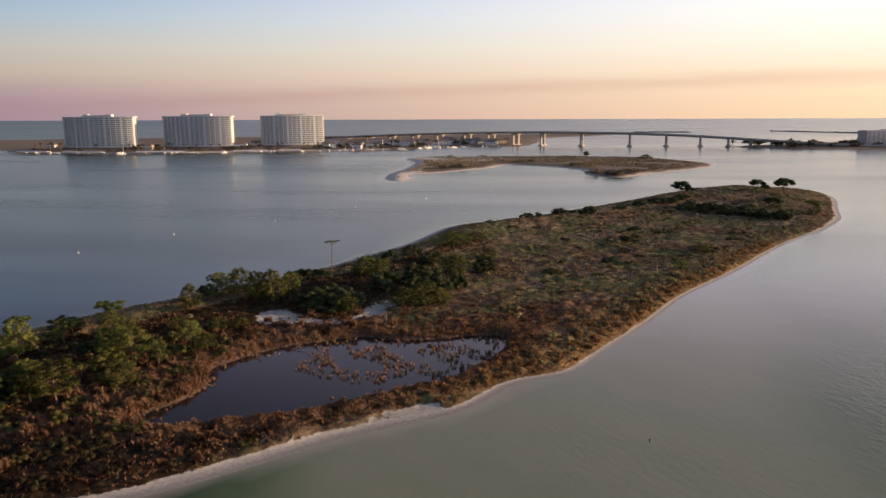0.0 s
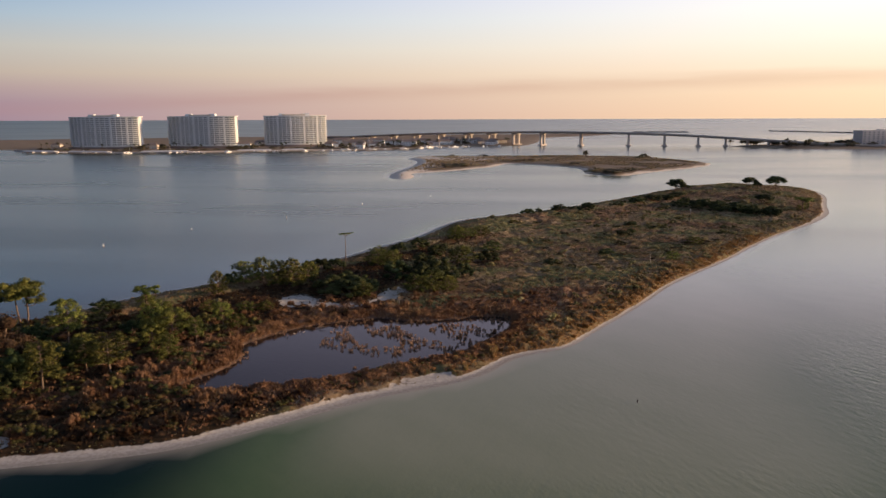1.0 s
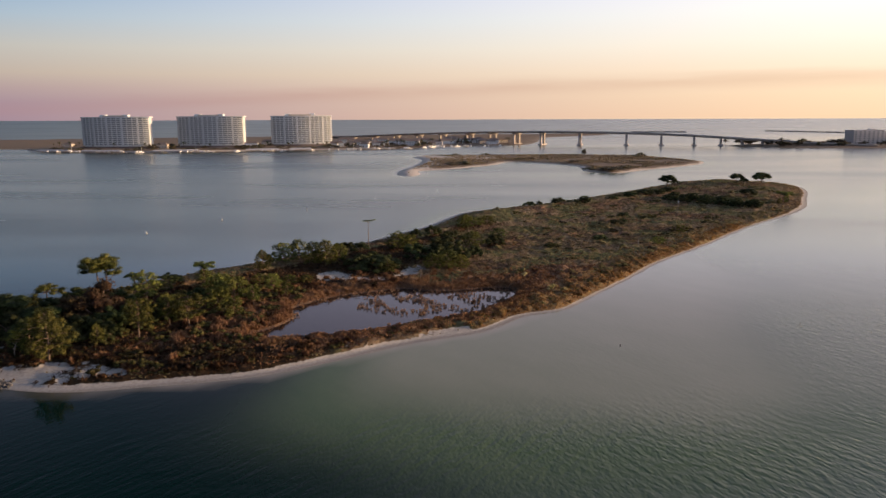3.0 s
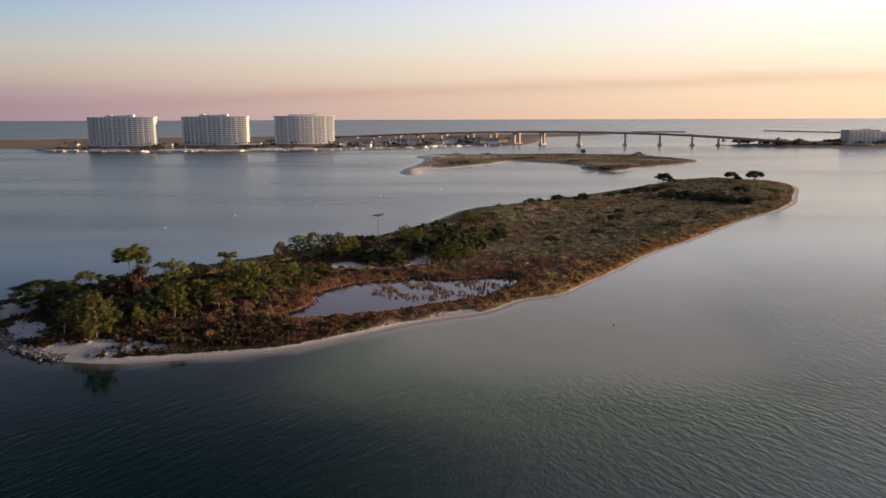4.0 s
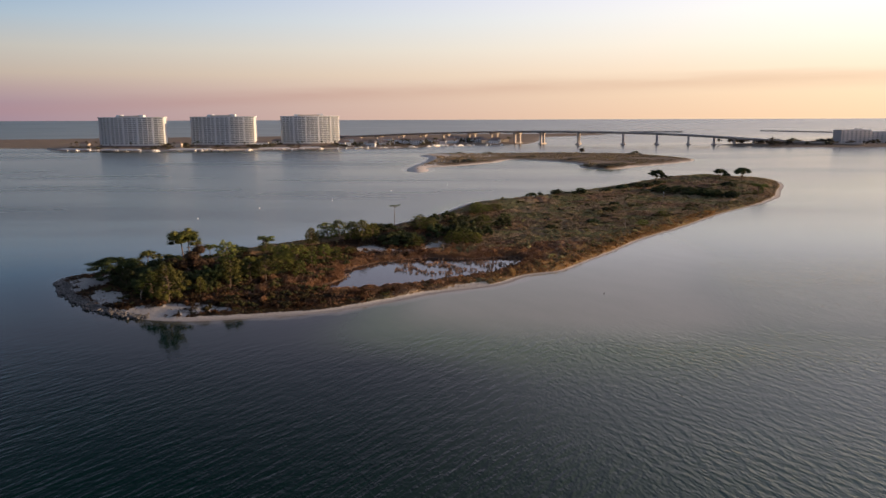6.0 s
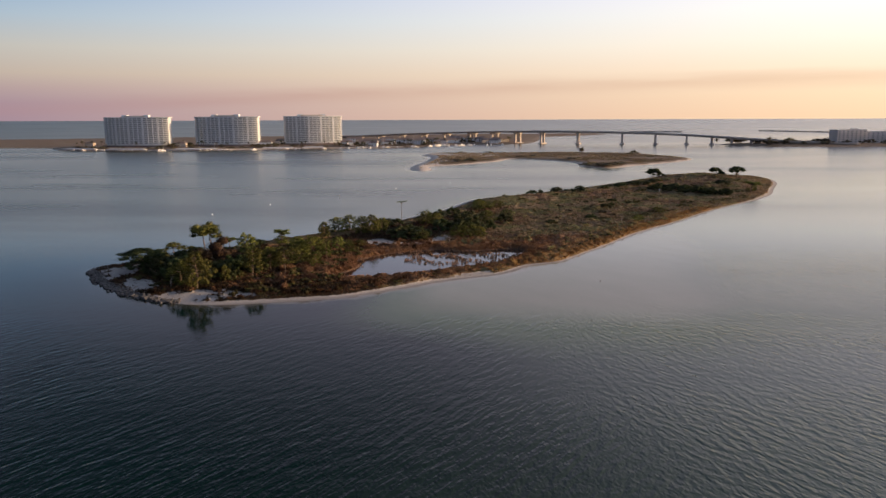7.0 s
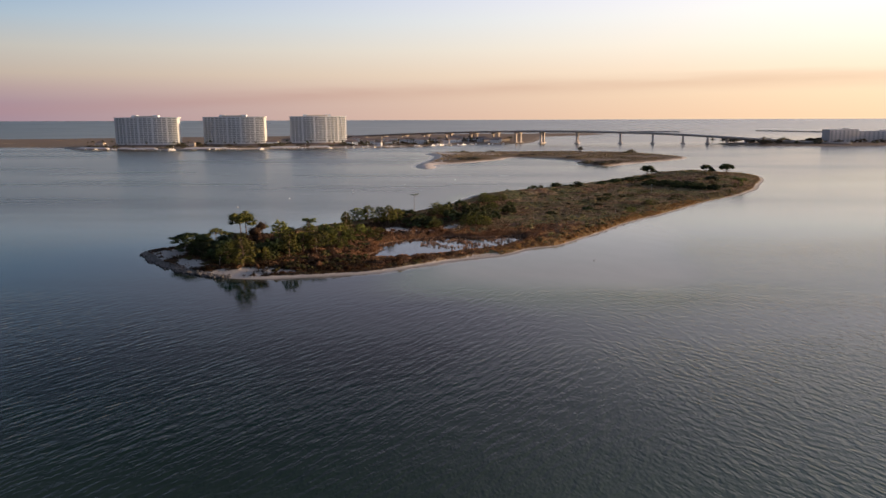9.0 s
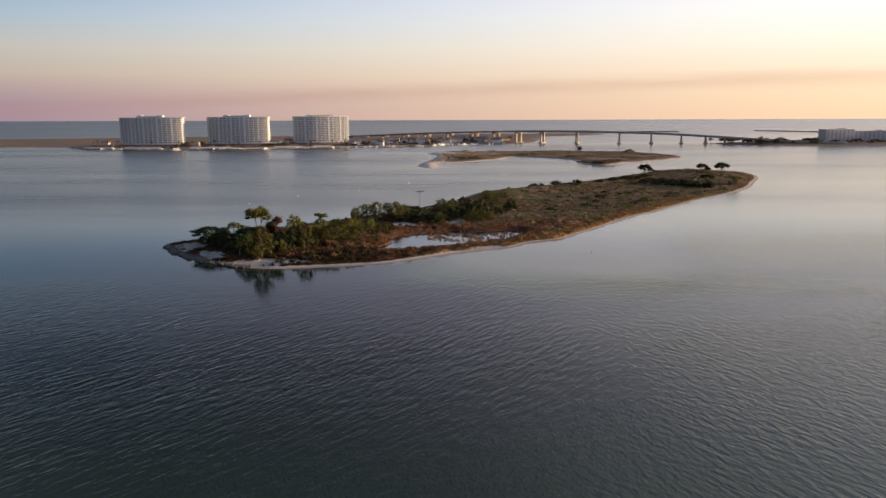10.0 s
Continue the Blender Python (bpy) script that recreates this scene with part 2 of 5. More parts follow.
def island_material():
    """Sand, wet mud, and a close cover of rust marsh grass, tan and olive dune growth and a golden fringe."""
    m, nt, b = base_material("island_growth", 0.9, 0.0, 0.1)
    sand, wet, marsh = attr(nt, "zone")
    tone, fringe, heath = attr(nt, "growth")
    n1, n2, n3 = noise_of(nt, 1.6, 4.0, rough=0.65), noise_of(nt, 0.05, 4.0), noise_of(nt, 0.3, 3.0)
    t = calc(nt, "MULTIPLY_ADD", tone, 0.30, calc(nt, "MULTIPLY_ADD", n1, 0.40, calc(nt, "MULTIPLY", n3, 0.30)))
    t = ranged(nt, t, 0.28, 0.72, smooth=False)
    rust = ramp(nt, [(0.0, (0.04, 0.022, 0.014, 1)), (0.4, (0.12, 0.070, 0.044, 1)), (0.75, (0.235, 0.142, 0.090, 1)), (1.0, (0.20, 0.14, 0.078, 1))], t)
    tan = ramp(nt, [(0.0, (0.085, 0.055, 0.034, 1)), (0.4, (0.195, 0.143, 0.086, 1)), (0.7, (0.275, 0.208, 0.124, 1)), (1.0, (0.35, 0.272, 0.168, 1))], t)
    olive = ramp(nt, [(0.0, (0.045, 0.05, 0.022, 1)), (0.5, (0.12, 0.125, 0.055, 1)), (1.0, (0.20, 0.185, 0.085, 1))], t)
    gold = ramp(nt, [(0.0, (0.085, 0.055, 0.030, 1)), (0.5, (0.22, 0.14, 0.068, 1)), (1.0, (0.25, 0.205, 0.10, 1))], t)
    col = mixed(nt, ranged(nt, n2, 0.44, 0.56), tan, olive)
    col = mixed(nt, ranged(nt, noise_of(nt, 0.04, 3.0), 0.50, 0.60, 0.0, 0.85), col, rust)
    # Brown heath ground; lowest stops painted near black for shaded gaps between clumps.
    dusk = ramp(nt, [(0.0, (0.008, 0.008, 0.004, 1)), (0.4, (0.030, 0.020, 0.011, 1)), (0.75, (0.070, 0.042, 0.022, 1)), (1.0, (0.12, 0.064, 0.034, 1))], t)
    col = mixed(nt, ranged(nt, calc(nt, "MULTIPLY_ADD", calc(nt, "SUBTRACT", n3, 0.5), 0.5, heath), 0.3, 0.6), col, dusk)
    col = mixed(nt, ranged(nt, calc(nt, "MULTIPLY_ADD", calc(nt, "SUBTRACT", n3, 0.5), 0.8, marsh), 0.35, 0.65), col, rust)
    col = mixed(nt, fringe, col, gold)
    beach = mixed(nt, ranged(nt, n1, 0.3, 0.7), (0.345, 0.325, 0.30, 1), (0.475, 0.455, 0.425, 1))
    col = mixed(nt, ranged(nt, calc(nt, "MULTIPLY_ADD", calc(nt, "SUBTRACT", n1, 0.5), 0.8, sand), 0.35, 0.6), col, beach)
    col = mixed(nt, calc(nt, "MULTIPLY", wet, 0.35), col, (0.10, 0.085, 0.068, 1))
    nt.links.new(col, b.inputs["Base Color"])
    bump(nt, b, calc(nt, "MULTIPLY", noise_of(nt, 3.5, 4.0, rough=0.7), calc(nt, "MULTIPLY_ADD", sand, -0.8, 1.0)), 0.28)
    return m


M["land"] = island_material()
M["farland"] = land_material("barrier_land", (0.17, 0.13, 0.095), (0.27, 0.215, 0.16), (0.52, 0.47, 0.41), (0.64, 0.59, 0.53))
_m, _nt, _b = base_material("pond_water", 0.03, 0.0, 0.38)
_b.inputs["IOR"].default_value = 1.333
_nt.links.new(mixed(_nt, noise_of(_nt, 0.3), (0.010, 0.010, 0.014, 1), (0.020, 0.018, 0.018, 1)), _b.inputs["Base Color"])
bump(_nt, _b, noise_of(_nt, 1.5, 2.0), 0.02)
M["pond"] = _m

# ------------------------------------------------------------------ mesh tools


def smooth_mesh(me):
    me.polygons.foreach_set("use_smooth", np.ones(len(me.polygons), bool))


def mesh_of(name, verts, faces, mat, smooth=False):
    """A mesh from arrays: verts (n, 3), faces (m, k)."""
    verts, faces = np.asarray(verts, np.float32), np.asarray(faces, np.int32)
    me = bpy.data.meshes.new(name)
    k = faces.shape[1]
    me.vertices.add(len(verts))
    me.vertices.foreach_set("co", verts.ravel())
    me.loops.add(faces.size)
    me.loops.foreach_set("vertex_index", faces.ravel())
    me.polygons.add(len(faces))
    me.polygons.foreach_set("loop_start", np.arange(0, faces.size, k, dtype=np.int32))
    me.update(calc_edges=True)
    if smooth:
        smooth_mesh(me)
    me.materials.append(M[mat] if isinstance(mat, str) else mat)
    me.validate()
    return me


def colour_layer(me, name, rgb):
    a = me.color_attributes.new(name, "FLOAT_COLOR", "POINT")
    a.data.foreach_set("color", np.c_[rgb, np.ones(len(rgb))].astype(np.float32).ravel())


def child(name, me, parent, m=None, label=""):
    ob = new(name, me)
    ob.parent = parent
    if m is not None:
        ob.matrix_basis = m
    return tagged(ob, label)


def thing(name, label, category, m=None, group="", kind="", me=None):
    ob = new(name, me)
    if m is not None:
        ob.matrix_basis = m
    return tagged(ob, label, category, group, kind)


def part(name, bm, material, parent, label="", m=None, smooth=False):
    me = bpy.data.meshes.new(name)
    bm.to_mesh(me)
    bm.free()
    if smooth:
        smooth_mesh(me)
    me.materials.append(M[material])
    return child(name, me, parent, m, label)


def box_bm(sx, sy, sz, at=(0, 0, 0), bevel=0.0, taper=1.0):
    """A box standing on at, bevelled, narrower at the top by taper."""
    bm = bmesh.new()
    bmesh.ops.create_cube(bm, size=1.0)
    for v in bm.verts:
        k = taper if v.co.z > 0 else 1.0
        v.co = Vector((v.co.x * sx * k + at[0], v.co.y * sy * k + at[1], (v.co.z + 0.5) * sz + at[2]))
    if bevel:
        bmesh.ops.bevel(bm, geom=bm.edges[:], offset=bevel, segments=2, affect="EDGES")
    return bm


def tube(path, radii, sides=6):
    """Arrays of a tapered tube along a polyline."""
    path = np.asarray(path, float)
    n = len(path)
    d = np.gradient(path, axis=0)
    d /= np.linalg.norm(d, axis=1)[:, None] + 1e-9
    ref = np.where(np.abs(d[:, 2:3]) > 0.9, [[1.0, 0, 0]], [[0, 0, 1.0]])
    u = np.cross(d, ref)
    u /= np.linalg.norm(u, axis=1)[:, None]
    v = np.cross(d, u)
    a = np.arange(sides) * 2 * np.pi / sides
    ring = u[:, None] * np.cos(a)[None, :, None] + v[:, None] * np.sin(a)[None, :, None]
    verts = (path[:, None] + ring * np.asarray(radii)[:, None, None]).reshape(-1, 3)
    i, j = np.meshgrid(np.arange(n - 1), np.arange(sides), indexing="ij")
    k = (j + 1) % sides
    faces = np.stack([i * sides + j, i * sides + k, (i + 1) * sides + k, (i + 1) * sides + j], -1).reshape(-1, 4)
    return verts, faces


def joined(pieces):
    vs, fs, n = [], [], 0
    for v, f in pieces:
        vs.append(v)
        fs.append(f + n)
        n += len(v)
    return np.concatenate(vs), np.concatenate(fs)


def closed_curve(pts, per=6):
    """Catmull-Rom through a ring of points."""
    p = np.asarray(pts, float)
    a, b, c, d = np.roll(p, 1, 0), p, np.roll(p, -1, 0), np.roll(p, -2, 0)
    t = (np.arange(per) / per)[None, :, None]
    a, b, c, d = (q[:, None] for q in (a, b, c, d))
    out = 0.5 * (2 * b + (c - a) * t + (2 * a - 5 * b + 4 * c - d) * t ** 2 + (3 * b - a - 3 * c + d) * t ** 3)
    return out.reshape(-1, 2)


def inside_distance(q, ring):
    """Signed distance of points q to a ring: positive inside."""
    a, b = ring, np.roll(ring, -1, 0)
    best = np.full(len(q), 1e9)
    odd = np.zeros(len(q), bool)
    for (ax, ay), (bx, by) in zip(a, b):
        ex, ey = bx - ax, by - ay
        wx, wy = q[:, 0] - ax, q[:, 1] - ay
        t = np.clip((wx * ex + wy * ey) / (ex * ex + ey * ey + 1e-9), 0, 1)
        best = np.minimum(best, (wx - t * ex) ** 2 + (wy - t * ey) ** 2)
        cross = (ay > q[:, 1]) != (by > q[:, 1])
        with np.errstate(divide="ignore", invalid="ignore"):
            hit = q[:, 0] < (bx - ax) * (q[:, 1] - ay) / (by - ay) + ax
        odd ^= cross & hit
    return np.where(odd, 1, -1) * np.sqrt(best)


def ripple(q, scale, seed=0.0):
    """Cheap smooth noise, about -1 to 1."""
    x, y = q[:, 0] / scale + seed, q[:, 1] / scale - seed * 1.7
    return (np.sin(x * 1.7 + 1.3 * np.sin(y * 1.1 + seed)) + np.sin(y * 1.9 + 1.1 * np.sin(x * 0.9 - seed)) + np.sin((x + y) * 1.3 + np.sin(x * 2.3))) / 3


def step(a, b, v):
    t = np.clip((v - a) / (b - a), 0, 1)
    return t * t * (3 - 2 * t)


# ------------------------------------------------------------------ plan of the shores
NEAR = closed_curve([
    (-124.5, 104), (-119.5, 96), (-111, 83.5), (-100, 72.5), (-87, 64), (-75, 61.5), (-60, 64.5), (-45, 68.5), (-33, 76), (-19, 87), (-3, 96),
    (6, 107), (17, 113), (24, 123), (31, 133), (41, 148), (53, 167), (65, 182), (81, 202), (97, 224), (117, 249), (144, 279), (163, 306),
    (177, 336), (197, 378), (206, 415), (198, 436), (182, 444), (163, 438), (140, 428), (118, 410), (90, 377), (42, 325), (15, 302),
    (-3, 285), (-17, 246), (-28, 226), (-42, 200), (-56, 184), (-68, 170), (-82, 156), (-91, 143), (-99, 131), (-109, 119), (-119, 111)])
POND = closed_curve([
    (-50, 89), (-43, 88), (-36, 90), (-28, 92), (-22, 96), (-16, 99), (-11, 103), (-4, 107), (2, 115), (7, 124), (8, 133), (3, 135),
    (-8, 132), (-16, 132), (-22, 134), (-31, 130), (-38, 126), (-44, 119), (-47, 113), (-45, 106), (-47, 99), (-51, 93)])
SPIT = closed_curve([
    (-41, 505), (-52, 521), (-53, 563), (-49, 598), (-43, 646), (-41, 719), (-53, 775), (-30, 803), (26, 800), (120, 808), (152, 790),
    (202, 765), (221, 712), (231, 659), (204, 611), (147, 554), (118, 524), (98, 548), (101, 583), (95, 625), (48, 674), (30, 635),
    (-4, 590), (-36, 563), (-34, 528)])
MAIN = closed_curve([
    (-1700, 1250), (-1000, 1130), (-700, 1075), (-640, 1045), (-560, 975), (-480, 945), (-365, 948), (-286, 968), (-176, 990),
    (-82, 1004), (-38, 1066), (61, 1092), (108, 1130), (140, 1260), (191, 1523), (323, 1664), (365, 1758), (290, 1800), (-226, 1790),
    (-295, 1730), (-865, 1630), (-974, 1590), (-1700, 1500)])
EAST = closed_curve([
    (386, 1030), (395, 1000), (420, 968), (460, 940), (535, 925), (640, 930), (900, 900), (1400, 880), (1400, 1250), (900, 1250), (640, 1190),
    (480, 1090), (410, 1050)])
SANDS = [(-114, 95, 7, 14, -38), (-101, 80.5, 9.5, 4.6, -38), (-80.5, 67.8, 13.5, 5.0, 4), (-42, 147, 6.5, 6.0, 40), (-33, 141.5, 9, 3.0, -12), (-20.5, 152, 3.6, 9.5, -20),
         (-10, 93.6, 6, 1.5, 28)]


def sand_patch(q):
    out = np.zeros(len(q))
    for x, y, a, b, r in SANDS:
        c, s = math.cos(radians(r)), math.sin(radians(r))
        dx, dy = q[:, 0] - x, q[:, 1] - y
        e = ((dx * c + dy * s) / a) ** 2 + ((-dx * s + dy * c) / b) ** 2
        out = np.maximum(out, (0.88 if y > 135 else 1.0) - step(0.5, 1.3, e + 0.6 * ripple(q, 2.0, 3) + 0.5 * ripple(q, 0.9, 5)))
    return out


def beach_width(q):
    """Relative width of the beach: broad in the west, a thin rim in the middle, a broad sand scarp at the east end."""
    x, y = q[:, 0], q[:, 1]
    return 1 - 0.72 * step(-24, 0, x) + 1.3 * step(255, 300, y) * step(100, 145, x - 0.12 * (y - 300)) * (1 - step(405, 440, y))


def back_ridge(q):
    """1 along the dune ridge behind the bay-side shore, 0 on the low marsh side."""
    line = np.array([(-100, 118), (-70, 158), (-30, 212), (-5, 262), (20, 292), (60, 325), (110, 380), (160, 420)], float)
    best = np.full(len(q), 1e9)
    for a, b in zip(line[:-1], line[1:]):
        e = b - a
        w = q - a
        t = np.clip((w @ e) / (e @ e), 0, 1)
        best = np.minimum(best, np.hypot(*(w - t[:, None] * e).T))
    return np.exp(-(best / 16.0) ** 2)


def near_height(q, d=None, p=None):
    d = inside_distance(q, NEAR) if d is None else d
    p = inside_distance(q, POND) if p is None else p
    off = 0.2 + 1.1 * (1 - step(0, 22, q[:, 0])) * step(-85, -65, q[:, 0])
    z = -0.9 + 0.93 * step(-6, 0, d + off) + 0.32 * step(-1, 2.5, d) + 0.35 * step(2, 9, d)
    z += step(3, 16, d) * (1.5 * back_ridge(q) + 0.22 * ripple(q, 7) + 0.12 * ripple(q, 2.3, 5))
    z += 2.2 * step(0, 26, d) * np.exp(-(((q[:, 0] - 155) / 45) ** 2 + ((q[:, 1] - 390) / 50) ** 2))
    low = step(-2.6, 0.8, p)
    return z * (1 - low) + low * (0.20 - 0.7 * step(0, 2.0, p))


def cell_hash(i, j, k):
    v = np.sin(i * 127.1 + j * 311.7 + k * 74.7) * 43758.5453
    return v - np.floor(v)


def hummocks(q):
    """Height of fused grass hummocks and each one's own tone, 0 to 1."""
    best, tone = np.zeros(len(q)), np.full(len(q), 0.5)
    for n, (c, r0, r1, amp) in enumerate(((3.6, 1.0, 2.2, 0.46), (1.9, 0.6, 1.25, 0.68), (0.95, 0.3, 0.62, 0.8))):
        ci, cj = np.floor(q[:, 0] / c), np.floor(q[:, 1] / c)
        for di in (-1, 0, 1):
            for dj in (-1, 0, 1):
                i, j = ci + di, cj + dj
                x, y = (i + cell_hash(i, j, n)) * c, (j + cell_hash(i, j, n + 9)) * c
                r = r0 + (r1 - r0) * cell_hash(i, j, n + 17)
                e = ((q[:, 0] - x) ** 2 + (q[:, 1] - y) ** 2) / (r * r)
                h = np.where(cell_hash(i, j, n + 31) < 0.75, amp * r * np.clip(1 - e, 0, 1) ** 0.7, 0)
                up = h > best
                tone = np.where(up, cell_hash(i, j, n + 23), tone)
                best = np.maximum(best, h)
    return best, tone


def growth(q, d, p):
    """Shares of bare sand, marsh, shore fringe and dark heath, by place."""
    n1, n2 = ripple(q, 9, 1), ripple(q, 3.1, 4)
    ridge = back_ridge(q)
    wide = beach_width(q)
    beach = 1 - step(0.3 * wide, 1.7 * wide, d + 0.5 * wide * ripple(q, 4, 2))
    sand = np.maximum(beach, sand_patch(q) * (0.75 + 0.45 * n2))
    west = 1 - step(-42, -4, q[:, 0] - 0.2 * (q[:, 1] - 130))
    marsh = np.clip(1.15 * np.exp(np.clip(p, -60, 0) / np.where(q[:, 1] - 0.55 * q[:, 0] > 118, 11.0, 6.0)) + 0.30 * n1 - 0.02, 0, 1)
    marsh = np.maximum(marsh, 0.95 * np.exp(-(((q[:, 0] - 26) / 17) ** 2 + ((q[:, 1] - 148) / 13) ** 2) ** 2 * 0.8) + 0.2 * n2)
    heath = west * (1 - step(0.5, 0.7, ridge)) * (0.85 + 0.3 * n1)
    fringe = (1 - step(4.5, 14.0, d + 3.5 * n1 - wide)) * step(-8, 12, q[:, 0]) * (1 - step(0.4, 0.6, ridge)) * (1 - 0.7 * step(180, 260, q[:, 1]))
    return np.clip(sand, 0, 1), marsh, fringe, np.clip(heath, 0, 1)


def grid_over(ring, gap, margin):
    lo, hi = ring.min(0) - margin, ring.max(0) + margin
    xs, ys = np.arange(lo[0], hi[0] + gap, gap), np.arange(lo[1], hi[1] + gap, gap)
    gx, gy = np.meshgrid(xs, ys)
    return np.c_[gx.ravel(), gy.ravel()], len(xs), len(ys)


def sheet(q, nx, ny, z, keep):
    """Quads of a height field where all corners are kept."""
    i, j = np.meshgrid(np.arange(nx - 1), np.arange(ny - 1))
    a = (j * nx + i).ravel()
    f = np.stack([a, a + 1, a + nx + 1, a + nx], -1)
    f = f[keep[f].all(1)]
    used = np.unique(f)
    back = np.full(len(q), -1)
    back[used] = np.arange(len(used))
    return np.c_[q, z][used], back[f], used


def build_near_island():
    q, nx, ny = grid_over(NEAR, 0.62, 8)
    d = inside_distance(q, NEAR)
    keep = d > -6.5
    p, hum, tone = (np.full(len(q), v) for v in (-99.0, 0.0, 0.5))
    p[keep] = inside_distance(q[keep], POND)
    hum[keep], tone[keep] = hummocks(q[keep])
    sand, marsh, fringe, heath = growth(q, d, p)
    grown = (1 - step(0.25, 0.7, sand)) * (1 - step(-0.7, 0.1, p)) * step(0.4, 2.0, d)
    z = near_height(q, d, p) + hum * grown * (0.6 + 0.4 * np.maximum(marsh, fringe))
    v, f, used = sheet(q, nx, ny, z, keep)
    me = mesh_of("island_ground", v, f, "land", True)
    wet = np.maximum(1 - step(-1.2, 0.0, d), step(-1.0, -0.1, p))
    colour_layer(me, "zone", np.c_[sand, wet, marsh][used])
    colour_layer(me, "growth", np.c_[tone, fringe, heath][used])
    tagged(new("ground_island", me), "low sandy island with marsh hummocks and pale beaches", "ground", kind="structure")
    q, nx, ny = grid_over(POND, 1.5, 3)
    p = inside_distance(q, POND)
    v, f, _ = sheet(q, nx, ny, np.full(len(q), 0.06), p > -1.9)
    tagged(new("pond_water", mesh_of("pond_water", v, f, "pond", True)), "still dark pond inside the marshy island", "water", kind="structure")


def build_sea():
    """One sheet of water from behind the camera to the horizon; its far rim follows the horizon line."""
    def axis(stops):
        out = []
        for (a, b, g) in stops:
            out.append(np.arange(a, b, g))
        return np.concatenate(out + [[stops[-1][1]]])
    xs = axis([(-4200, -600, 200), (-600, -200, 25), (-200, 320, 4), (320, 700, 19), (700, 4200, 200)])
    ys = axis([(-900, -120, 60), (-120, 480, 4), (480, 1200, 24), (1200, 2600, 140), (2600, 4700, 100)])
    gx, gy = np.meshgrid(xs, ys)
    q = np.c_[gx.ravel(), gy.ravel()]
    z = (27.3 - 0.0042 * np.clip(q[:, 0], -3200, 3200)) * np.clip((q[:, 1] - 2600) / 2100, 0, 1) ** 2
    d = np.full(len(q), -999.0)
    near = (np.abs(q[:, 0] - 60) < 420) & (q[:, 1] > -130) & (q[:, 1] < 560)
    d[near] = inside_distance(q[near], NEAR)
    ds = np.full(len(q), -999.0)
    far = (np.abs(q[:, 0] - 90) < 400) & (q[:, 1] > 400) & (q[:, 1] < 950)
    ds[far] = inside_distance(q[far], SPIT)
    x, y = q[:, 0], q[:, 1]
    front = step(-30, 30, (x + 20) * 0.72 - (y - 90) * 0.69 + 20)       # the near side of the island
    wob = ripple(q, 24)
    shelf = step(4, 62, y - 0.3 * np.clip(30 - x, 0, 75) + 5 * wob) * step(-52, -20, x - 0.3 * (y - 60) + 5 * wob) * (1 - 0.30 * step(30, 56, x - 0.25 * (y - 70) + 4 * wob))
    rim = 1 - step(1.0, 20 + 4 * wob, -d)
    shoal = np.maximum(front * shelf * (1 - 0.8 * step(75, 135, -d)), 0.8 * rim * step(-50, -15, x))
    shoal = np.maximum(shoal, 0.7 * np.exp(-np.clip(-ds, 0, 999) / 22))
    sand = (1 - step(1.2, 4.6 + 1.5 * ripple(q, 9, 1), -d)) * (0.15 + 0.55 * step(-80, -55, x)) * (1 - 0.75 * step(-5, 20, x)) * (d > -30)
    sand = np.maximum(sand, 0.8 * np.exp(-np.clip(-ds, 0, 999) / 9) * (1 - step(-25, 10, x)))
    tide = step(-2, 3, (x - 44) * 0.36 + (y - 56) * 0.93 + 1.5 * ripple(q, 14, 3)) * step(8, 30, x) * (1 - step(120, 260, y))     # a tide line east of the shelf
    swell = (1 - 0.86 * step(38, 62, y + 0.25 * (x - 20) * (x > 20))) * (1 - 0.75 * step(-18, 0, d))
    swell = np.maximum(swell, 0.62 * step(44, 60, x - 0.2 * (y - 80)) * (1 - step(95, 150, y)))
    lee = (1 - step(6, 42, -d)) * (1 - step(-60, -30, x))
    swell *= 1 - 0.75 * lee
    swell *= 1 - 0.62 * (1 - step(-45, 5, x)) * step(-50, 25, y)         # sheltered water off the west tip
    swell = np.maximum(swell, 0.30 * step(15, 35, x) * (1 - tide) * (1 - step(60, 75, y)))
    swell *= 1 - 0.45 * tide * (1 - step(60, 110, y))
    swell = np.maximum(swell, 0.12) * (1 - step(200, 600, y))
    calm = np.maximum(np.maximum(tide, lee), 0.6 * front * shelf)
    # East share: picks the ripple train and the painted brightening of the body.
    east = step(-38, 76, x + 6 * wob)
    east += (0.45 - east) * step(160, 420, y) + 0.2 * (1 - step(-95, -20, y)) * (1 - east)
    away = (step(70, 260, y) + 0.4 * step(1150, 1900, y)) * (1 - 0.42 * step(-0.15, 0.65, x / np.maximum(y + 100, 100)))
    i, j = np.meshgrid(np.arange(len(xs) - 1), np.arange(len(ys) - 1))
    a = (j * len(xs) + i).ravel()
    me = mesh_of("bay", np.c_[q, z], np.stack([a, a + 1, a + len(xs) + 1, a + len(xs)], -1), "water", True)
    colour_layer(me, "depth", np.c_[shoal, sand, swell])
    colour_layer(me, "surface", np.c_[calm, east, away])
    tagged(new("water", me), "calm bay and open sea at dusk", "water", kind="structure")


